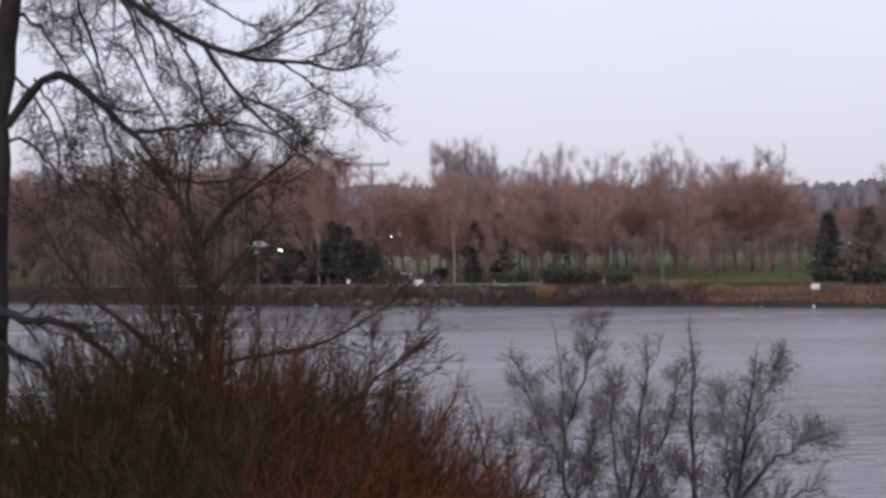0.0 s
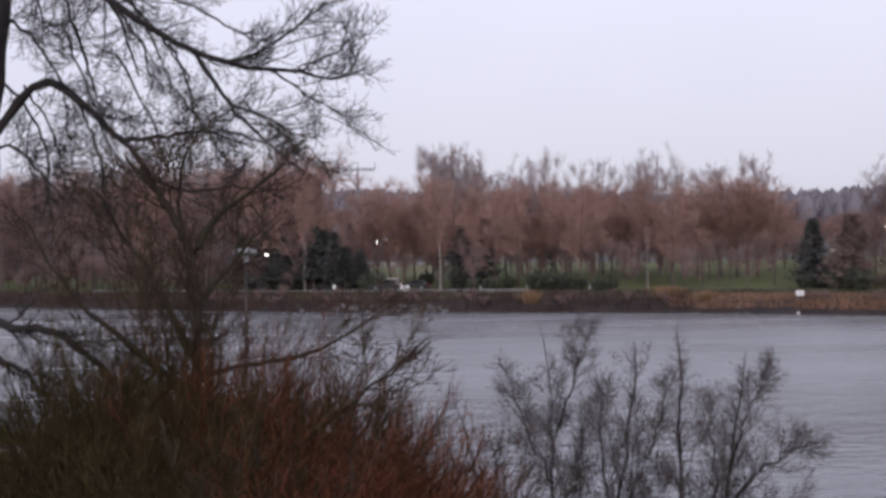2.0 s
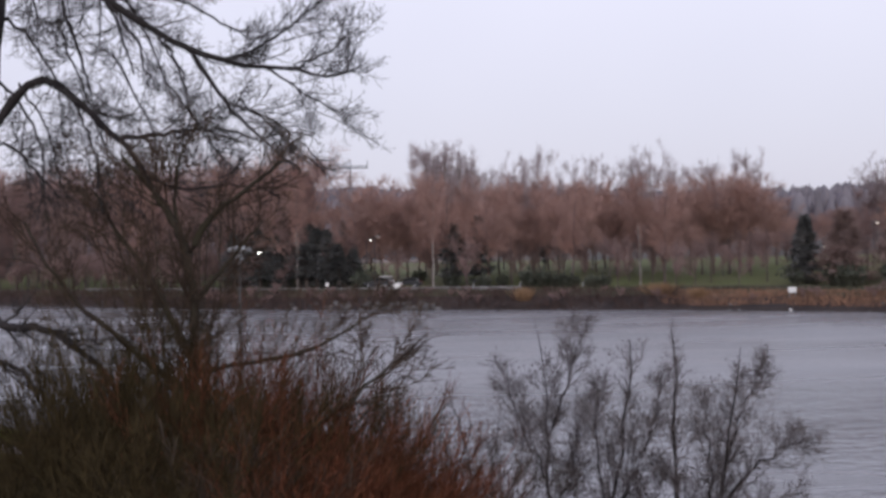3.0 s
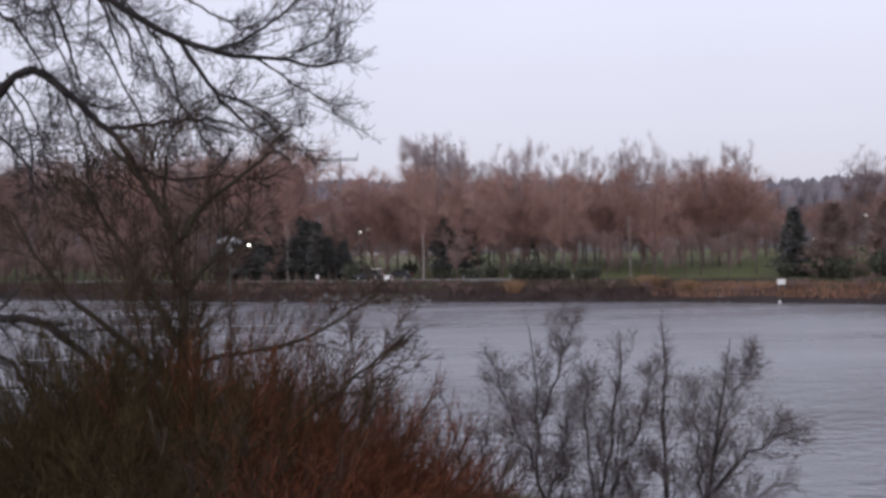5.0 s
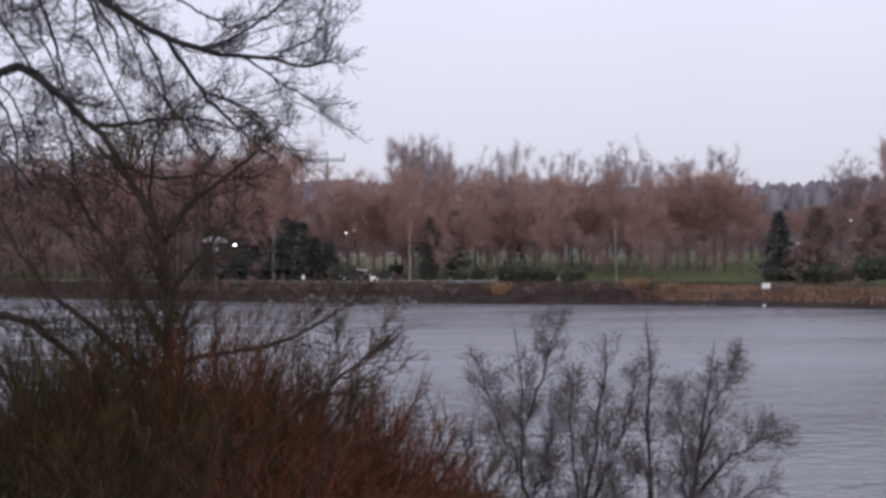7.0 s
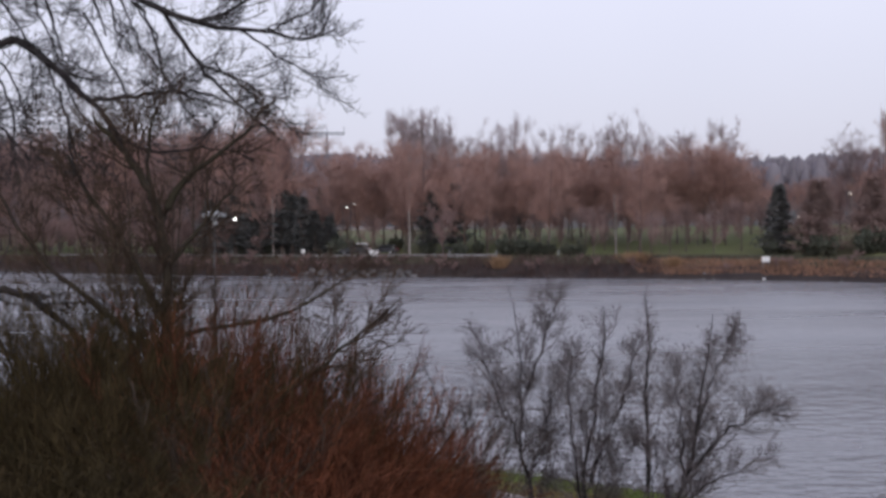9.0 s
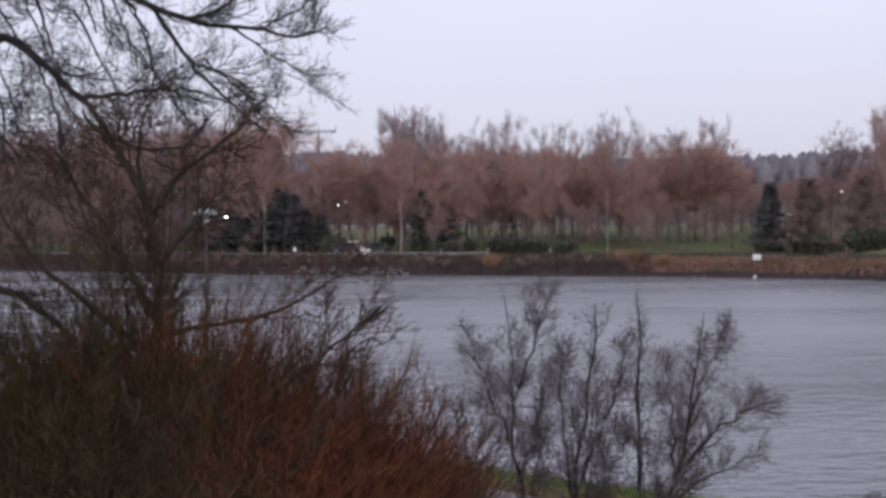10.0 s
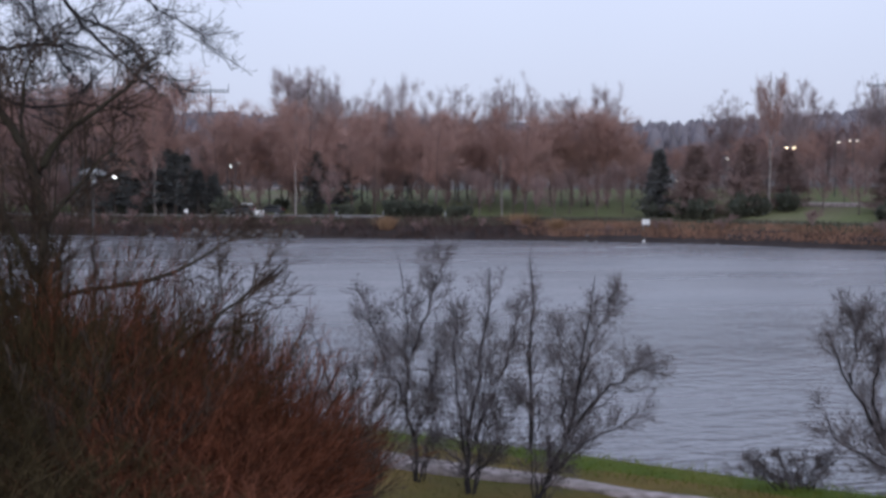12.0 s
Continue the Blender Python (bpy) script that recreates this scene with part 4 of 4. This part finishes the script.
shrub_tree("alder_shrub", [([(3.3, 19.0, 0.45), (3.3, 19.1, 1.3), (3.45, 19.2, 2.4), (3.75, 19.4, 4.0), (3.75, 19.4, 4.65)], 0.05, 0.01),
                           ([(3.3, 19.1, 1.3), (3.7, 19.1, 2.2), (4.1, 19.2, 3.2), (4.25, 19.2, 3.9)], 0.035, 0.008),
                           ([(3.3, 19.1, 1.0), (3.1, 18.9, 2.0), (3.0, 18.8, 3.2), (3.1, 18.8, 3.9)], 0.03, 0.008),
                           ([(3.35, 19.1, 0.8), (3.8, 18.8, 1.5), (4.2, 18.7, 2.3)], 0.025, 0.007)], 42,
           "bare many-stemmed alder shrub in the grass", TWIG_GREY)
shrub_tree("alder_shrub", [([(2.45, 20.0, 0.45), (2.45, 20.0, 1.3), (2.25, 20.0, 2.2), (2.3, 20.0, 3.4), (2.05, 20.0, 5.05)], 0.045, 0.01),
                           ([(2.3, 20.0, 2.0), (1.85, 20.0, 2.9), (1.6, 20.0, 3.6), (1.5, 20.0, 4.2)], 0.03, 0.008),
                           ([(2.28, 20.0, 2.7), (2.6, 20.1, 3.6), (2.9, 20.1, 4.5), (2.95, 20.1, 4.8)], 0.028, 0.008),
                           ([(2.4, 20.0, 1.4), (2.8, 20.2, 2.3), (2.95, 20.3, 3.2)], 0.025, 0.007)], 43,
           "bare alder shrub with slim upright stems", TWIG_GREY)
shrub_tree("alder_shrub", [([(1.0, 19.0, 0.6), (0.95, 19.0, 1.5), (0.75, 19.0, 2.6), (0.45, 19.0, 3.75)], 0.04, 0.009),
                           ([(0.95, 19.0, 1.4), (1.2, 19.0, 2.4), (1.3, 19.0, 3.3)], 0.025, 0.007),
                           ([(0.95, 19.0, 1.2), (1.4, 18.8, 1.9), (1.8, 18.7, 2.6)], 0.022, 0.006)], 44,
           "low bare shrub beside the red thicket", TWIG_GREY, side=0.9, counts=(8, 7, 6))
shrub_tree("sapling", [([(5.27, 22.5, 0.1), (5.26, 22.5, 2.0), (5.29, 22.5, 3.5), (5.27, 22.5, 4.86)], 0.056, 0.016)], 45,
           "slender straight sapling at the water's edge", TWIG_GREY, side=0.72, counts=(34, 4, 3))
shrub_tree("alder_shrub", [([(11.2, 16.6, 0.5), (10.6, 16.9, 1.2), (10.1, 17.0, 1.9), (9.5, 17.0, 2.9), (9.05, 17.0, 3.8)], 0.06, 0.01),
                           ([(10.2, 17.0, 1.8), (10.1, 17.1, 2.9), (10.3, 17.1, 3.9)], 0.035, 0.008),
                           ([(10.7, 16.9, 1.1), (10.0, 16.8, 1.4), (9.2, 16.7, 1.9), (8.9, 16.7, 2.6)], 0.03, 0.008),
                           ([(9.6, 17.0, 2.7), (9.8, 17.2, 3.5), (9.7, 17.2, 3.9)], 0.025, 0.008)], 46,
           "leaning bare alder shrub by the path", TWIG_GREY)
low = []
for k in range(9):
    a = -1.0 + 0.25 * k
    low.append(([(9.45 + 0.06 * k - 0.2, 18.6, 0.4), (9.4 + a * 0.7, 18.6 + 0.1 * (k % 3), 0.75), (9.3 + a * 1.3, 18.6 + 0.2 * (k % 3 - 1), 1.05 + 0.25 * (k % 2))], 0.016, 0.005))
shrub_tree("low_shrub", low, 47, "low bare twiggy shrub in the grass", TWIG_GREY, side=0.42, counts=(9, 7, 5), twig=0.26, least=0.0032)


# the big tree over the lookout's slope: trunk, limbs and twigs
def big_tree():
    rng = np.random.default_rng(61)
    bx, by = -5.45, 13.0
    bz = near_ground(bx, by)
    ob = thing("willow", bx, by, bz, "old bare willow with dark drooping limbs", "tree")
    off = np.array([bx, by, bz])
    trunk, tr = gnarled(np.array([(bx, by, bz - 0.4), (bx, by, 4.5), (-5.37, 13, 6.0), (-5.25, 13, 8.0), (-5.12, 13, 9.4), (-4.9, 13.1, 11.5)]) - off, 0.20, 0.09, rng, 18, 0.02)
    w = Wood()
    w.add(trunk, tr, 12)
    finish("trunk", w.mesh("trunk"), BARK, ob)
    bm = bmesh.new()
    bmesh.ops.create_icosphere(bm, subdivisions=3, radius=0.19)
    for v in bm.verts:
        v.co = v.co * (1 + 0.3 * noise.noise(v.co * 9)) + Vector((-5.33 - bx, 12.88 - by, 5.35 - bz))
    part("burl", bm, BARK, ob, "knotty dark burl", True)
    limbs = [
        ([(-5.2, 13, 7.75), (-4.86, 12.95, 8.15), (-4.5, 12.9, 8.36), (-4.08, 12.9, 8.03), (-3.62, 12.9, 7.62), (-3.29, 12.95, 7.12), (-2.99, 13, 6.62), (-2.8, 13.1, 6.2)], 0.074, 0.022, 16),
        ([(-5.1, 13.1, 10.6), (-4.6, 13.1, 10.0), (-3.84, 13, 9.34), (-2.83, 13, 8.73), (-2.28, 13, 8.56), (-1.6, 13, 8.46), (-1.15, 13, 8.36), (-0.8, 13, 8.44)], 0.066, 0.009, 26),
        ([(-2.83, 13, 8.73), (-2.36, 13.05, 8.07), (-2.02, 13.1, 7.69), (-1.48, 13.1, 7.23)], 0.036, 0.012, 10),
        ([(-2.3, 13, 8.56), (-1.73, 12.9, 8.85), (-1.4, 12.9, 9.08), (-1.15, 12.9, 9.3)], 0.026, 0.008, 12),
        ([(-1.6, 13, 8.46), (-1.25, 13.1, 8.62), (-0.9, 13.1, 8.85)], 0.022, 0.007, 9),
        ([(-3.62, 12.9, 7.62), (-2.98, 12.9, 7.68), (-2.43, 12.9, 7.73), (-1.9, 12.9, 7.55)], 0.035, 0.012, 12),
        ([(-5.1, 13.1, 10.8), (-4.4, 13.3, 10.3), (-3.9, 13.4, 9.4), (-3.6, 13.5, 8.5)], 0.036, 0.012, 12),
        ([(-4.6, 13.1, 10.0), (-4.3, 13.3, 9.0), (-4.1, 13.4, 8.2)], 0.035, 0.012, 14),
        ([(-5.3, 13, 7.5), (-4.95, 12.9, 7.55), (-4.6, 12.8, 7.25), (-4.3, 12.8, 6.9)], 0.03, 0.01, 9),
        ([(-5.35, 12.9, 5.55), (-4.9, 12.6, 5.42), (-4.32, 12.5, 5.33), (-3.95, 12.5, 5.08), (-3.6, 12.5, 4.7)], 0.075, 0.03, 12),
        ([(-5.4, 12.9, 5.2), (-4.9, 12.7, 4.95), (-4.5, 12.6, 4.65), (-4.1, 12.5, 4.1)], 0.05, 0.02, 9),
        ([(-4.9, 13.3, 10.6), (-4.2, 13.5, 10.0), (-3.6, 13.6, 9.3), (-3.3, 13.6, 8.6)], 0.035, 0.01, 14),
        ([(-4.0, 13.2, 9.5), (-3.3, 13.3, 9.5), (-2.6, 13.4, 9.2), (-2.1, 13.4, 8.9)], 0.024, 0.009, 9),
        ([(-5.2, 13.0, 9.2), (-4.9, 13.3, 9.0), (-4.6, 13.5, 8.5), (-4.5, 13.5, 7.9)], 0.03, 0.009, 12),
        ([(-5.25, 13.0, 8.5), (-5.0, 13.3, 8.2), (-4.75, 13.4, 7.6), (-4.7, 13.4, 7.0)], 0.03, 0.009, 11),
        ([(-3.2, 13.0, 8.95), (-2.9, 13.1, 8.4), (-2.8, 13.1, 7.7)], 0.022, 0.009, 6),
        ([(-4.6, 13.1, 10.0), (-3.9, 13.2, 9.6), (-3.2, 13.3, 8.9), (-2.9, 13.4, 8.2)], 0.028, 0.01, 11),
        ([(-3.84, 13, 9.34), (-3.4, 12.8, 8.8), (-3.2, 12.7, 8.2)], 0.026, 0.01, 8),
        ([(-5.1, 13.0, 10.4), (-4.7, 12.8, 9.6), (-4.5, 12.7, 8.9)], 0.035, 0.01, 14),
        ([(-4.13, 12.9, 8.03), (-3.9, 12.8, 7.5), (-3.8, 12.7, 6.9)], 0.022, 0.009, 7),
        ([(-3.3, 12.95, 7.15), (-2.8, 12.8, 7.0), (-2.2, 12.8, 7.05), (-1.7, 12.8, 6.9)], 0.022, 0.009, 7),
        ([(-2.36, 13.05, 8.07), (-1.9, 13.1, 7.9), (-1.55, 13.1, 7.65)], 0.02, 0.006, 5),
        ([(-1.9, 13, 8.5), (-1.4, 13.05, 8.15), (-1.0, 13.1, 7.95)], 0.018, 0.006, 9),
        ([(-2.2, 13, 8.1), (-1.8, 13.1, 7.75), (-1.55, 13.1, 7.45)], 0.018, 0.006, 7),
        ([(-4.6, 13.6, 9.2), (-4.3, 13.7, 8.4), (-4.0, 13.7, 7.6)], 0.02, 0.006, 12),
        ([(-3.9, 13.6, 8.8), (-3.5, 13.7, 8.0), (-3.2, 13.7, 7.3)], 0.02, 0.006, 12),
        ([(-3.3, 13.5, 8.6), (-2.9, 13.6, 8.0), (-2.5, 13.6, 7.4)], 0.02, 0.006, 12),
        ([(-5.0, 13.4, 8.4), (-4.7, 13.5, 7.8), (-4.5, 13.5, 7.1)], 0.02, 0.006, 12),
        ([(-5.2, 13.1, 9.9), (-5.9, 13.2, 10.6), (-6.6, 13.2, 11.0)], 0.07, 0.02, 8),
    ]
    tw = Wood()
    for knots, r0, r1, count in limbs:
        p, r = gnarled(np.array(knots) - off, r0 * 0.86, r1 * 0.9, rng, 16, 0.014)
        lw = Wood()
        lw.add(p, r, 8)
        finish("limb", lw.mesh("limb"), BARK, ob)
        a, ra = sprout(p, r, max(5, int(count * 0.85)), 0.95, 36, rng, lift=0.03, n=8, wobble=0.15, thin=0.34, start=0.15, least=0.006, curl=0.12)
        tw.add(a, ra, 4)
        b_, rb = sprout(a, ra, 9, 0.40, 44, rng, lift=0.04, n=5, wobble=0.22, thin=0.6, start=0.08, least=0.0034, curl=0.35)
        tw.add(b_, rb, 3)
        c, rc = sprout(b_, rb, 5, 0.17, 50, rng, lift=0.05, n=3, wobble=0.26, thin=0.7, start=0.12, least=0.0026, curl=0.5)
        tw.add(c, rc, 3)
    finish("crown", tw.mesh("crown"), TWIG, ob)


big_tree()


def second_tree():
    """A many-stemmed mossy tree behind the thicket."""
    rng = np.random.default_rng(62)
    bx, by = -2.65, 12.6
    bz = near_ground(bx, by)
    ob = thing("goat_willow", bx, by, bz, "mossy bare tree with spreading stems behind the thicket", "tree")
    off = np.array([bx, by, bz])
    limbs = [
        ([(bx, by, bz - 0.3), (-2.7, 12.55, 4.5), (-2.66, 12.5, 5.5), (-2.8, 12.5, 6.4)], 0.085, 0.045, 6),
        ([(-2.8, 12.5, 6.4), (-3.1, 12.5, 6.9), (-3.5, 12.5, 7.4)], 0.055, 0.015, 12),
        ([(-2.75, 12.5, 6.1), (-2.5, 12.5, 6.6), (-2.0, 12.5, 7.0), (-1.6, 12.5, 7.3)], 0.05, 0.012, 12),
        ([(-2.7, 12.5, 5.0), (-3.1, 12.6, 5.8), (-3.6, 12.7, 6.5), (-3.9, 12.7, 7.0)], 0.05, 0.012, 12),
        ([(-2.7, 12.5, 5.6), (-2.3, 12.6, 6.1), (-1.9, 12.7, 6.6)], 0.035, 0.01, 10),
        ([(-2.75, 12.5, 4.6), (-3.4, 12.3, 5.2), (-4.1, 12.2, 5.9), (-4.5, 12.2, 6.6)], 0.045, 0.012, 11),
        ([(-2.68, 12.5, 4.85), (-1.91, 12.5, 4.96), (-1.32, 12.5, 5.08), (-0.93, 12.5, 5.30), (-0.59, 12.5, 5.50)], 0.032, 0.010, 16),
        ([(-2.7, 12.3, 3.9), (-1.41, 11.2, 4.21), (-0.82, 11, 4.66), (-0.36, 11, 5.0), (0.02, 11, 5.34)], 0.032, 0.008, 18),
        ([(-2.8, 12.5, 6.3), (-2.9, 12.6, 6.9), (-2.8, 12.6, 7.5)], 0.035, 0.01, 9),
    ]
    for k in range(12):
        x0, x1 = -2.65 + rng.normal() * 0.25, -2.9 + rng.uniform(-1.5, 1.1)
        top = rng.uniform(5.6, 7.2)
        y1 = 12.6 + rng.normal() * 0.3
        limbs.append(([(x0, 12.6, bz), (x0 * 0.6 + x1 * 0.4, 12.6, 3.9), (x0 * 0.3 + x1 * 0.7, y1, 5.2), (x1, y1, top)], rng.uniform(0.010, 0.018), 0.005, 11))
    tw = Wood()
    for knots, r0, r1, count in limbs:
        p, r = gnarled(np.array(knots) - off, r0, r1, rng, 14, 0.011)
        lw = Wood()
        lw.add(p, r, 8)
        finish("stem", lw.mesh("stem"), MOSSY, ob)
        a, ra = sprout(p, r, int(count * 1.15), 0.85, 42, rng, lift=0.14, n=6, wobble=0.14, thin=0.32, start=0.25, least=0.0055, curl=0.1)
        tw.add(a, ra, 4)
        b_, rb = sprout(a, ra, 6, 0.42, 36, rng, lift=0.15, n=4, wobble=0.16, thin=0.6, start=0.15, least=0.0036, curl=0.15)
        tw.add(b_, rb, 3)
        c, rc = sprout(b_, rb, 3, 0.22, 38, rng, lift=0.1, n=3, wobble=0.2, thin=0.7, start=0.25, least=0.0034)
        tw.add(c, rc, 3)
    finish("crown", tw.mesh("crown"), BROWN_TWIG, ob)


second_tree()


# the thicket: many clumps of red and brown stems on the slope
def thicket_clump(name, seed, h, w, mat, label, stems=66):
    rng = np.random.default_rng(seed)
    ob = thing(name, 0, 0, 0, label, "shrub", "shrubs of the thicket")
    a = rng.random(stems) * 2 * np.pi
    q = np.sqrt(rng.random(stems))
    foot = np.stack([np.cos(a) * q * 0.3, np.sin(a) * q * 0.3, np.full(stems, -0.15)], -1)
    tilt = np.stack([np.cos(a) * q * w, np.sin(a) * q * w, np.full(stems, 0.0)], -1) * rng.uniform(0.6, 1.2, (stems, 1))
    hh = h * rng.uniform(0.45, 1.2, stems) * (1 - 0.25 * q)
    s = np.linspace(0, 1, 7)
    p = foot[:, None] + tilt[:, None] * (s ** 1.4)[None, :, None]
    p[..., 2] += hh[:, None] * s[None] ** 0.9
    p[:, 1:] += np.cumsum(rng.normal(size=(stems, 6, 3)) * 0.012, 1)
    r = np.linspace(0.0095, 0.003, 7)[None] * rng.uniform(0.7, 1.3, (stems, 1))
    for k in range(6):
        wd = Wood()
        wd.add(p[k:k + 1], r[k:k + 1] * 1.6, 6)
        finish("stem", wd.mesh("stem"), mat, ob)
    tw = Wood()
    tw.add(p[6:], r[6:], 4)
    b_, rb = sprout(p, r, 10, 0.62, 21, rng, lift=0.16, n=4, wobble=0.07, thin=0.6, start=0.2, least=0.0024)
    tw.add(b_, rb * 1.3, 2)
    c, rc = sprout(b_, rb, 6, 0.34, 28, rng, lift=0.1, n=3, wobble=0.12, thin=0.7, start=0.2, least=0.0016)
    tw.add(c, rc * 1.3, 2)
    tagged(finish("crown", tw.mesh("crown"), mat, ob), kind="stuff")
    return ob


red_clumps = [thicket_clump("dogwood", 101 + i, 2.6, 1.15, RED_STEM, "dense leafless dogwood with dark red stems") for i in range(3)]
grey_clumps = [thicket_clump("willow_scrub", 121, 2.6, 1.0, GREY_STEM, "leafless grey willow scrub among the red stems", stems=48)]
brown_clumps = [thicket_clump("willow_scrub", 111 + i, 2.6, 1.1, BROWN_STEM, "dense leafless brown willow scrub") for i in range(2)]
# x, y, top, red or brown, lean towards the water
for x, y, top, red, lean in ((-0.75, 9.6, 4.45, 1, 16), (-1.35, 9.9, 4.85, 1, 12), (-2.0, 10.2, 5.0, 1, 8), (-2.7, 10.3, 5.1, 0, 0), (-3.4, 10.4, 5.1, 0, -4), (-4.1, 10.2, 4.25, 0, 0), (-4.8, 10.4, 3.9, 0, 0),
                             (-0.35, 8.6, 4.0, 1, 20), (-1.0, 8.6, 4.45, 1, 14), (-1.7, 8.8, 4.7, 1, 10), (-2.4, 8.9, 4.8, 0, 0), (-3.1, 8.9, 4.8, 0, 0), (-3.8, 9.0, 4.2, 0, 0),
                             (-0.9, 7.5, 4.15, 1, 12), (-1.6, 7.5, 4.4, 0, 6), (-2.3, 7.6, 4.5, 0, 0), (-3.0, 7.7, 4.5, 0, 0), (-0.3, 10.8, 4.2, 1, 20), (-1.0, 11.2, 4.85, 1, 15), (-1.8, 11.5, 5.1, 1, 8),
                             (-0.25, 7.2, 3.8, 1, 18), (-3.6, 11.6, 5.2, 0, 0), (-2.7, 11.7, 5.3, 0, 0), (-4.4, 11.6, 4.3, 0, 0),
                             (-1.2, 6.6, 4.3, 0, 4), (-1.9, 6.6, 4.4, 0, 0), (-2.6, 6.7, 4.4, 0, 0), (-0.6, 6.4, 4.0, 1, 10), (-1.4, 10.8, 5.0, 0, 10), (-2.3, 11.0, 5.2, 1, 4), (-3.1, 11.0, 5.25, 0, 0),
                             (-0.5, 12.2, 4.5, 1, 18), (-1.3, 12.4, 4.9, 1, 10),
                             (-3.2, 12.0, 5.8, 0, 0), (-3.9, 12.1, 5.2, 0, -5), (-2.4, 12.1, 5.6, 0, 8), (-3.6, 11.2, 5.5, 0, 0),
                             (0.75, 15.4, 3.4, 2, 8), (1.15, 16.6, 3.1, 2, 0), (-0.2, 15.8, 3.8, 2, 0),
                             (-0.2, 11.5, 4.6, 1, 10), (-0.9, 12.0, 4.95, 1, 8), (-1.6, 12.2, 5.2, 1, 4), (-2.0, 12.9, 5.5, 1, 0), (-3.0, 12.9, 5.6, 0, 0)):
    z = near_ground(x, y)
    kind = grey_clumps[0] if red == 2 or (red and rnd.random() < 0.1) else rnd.choice(red_clumps if red and rnd.random() < 0.8 else brown_clumps)
    ob = copy_thing(kind, pose(x, y, z) @ pose(0, 0, 0, rnd.uniform(-9, 9), lean + rnd.uniform(-8, 8), 0) @ pose(0, 0, 0, 0, 0, rnd.uniform(0, 360)))
    k = (top - z) / 2.6 * rnd.uniform(0.93, 1.07)
    ob.scale = (0.95, 0.95, k)
for t in red_clumps + brown_clumps + grey_clumps:
    clear(t)
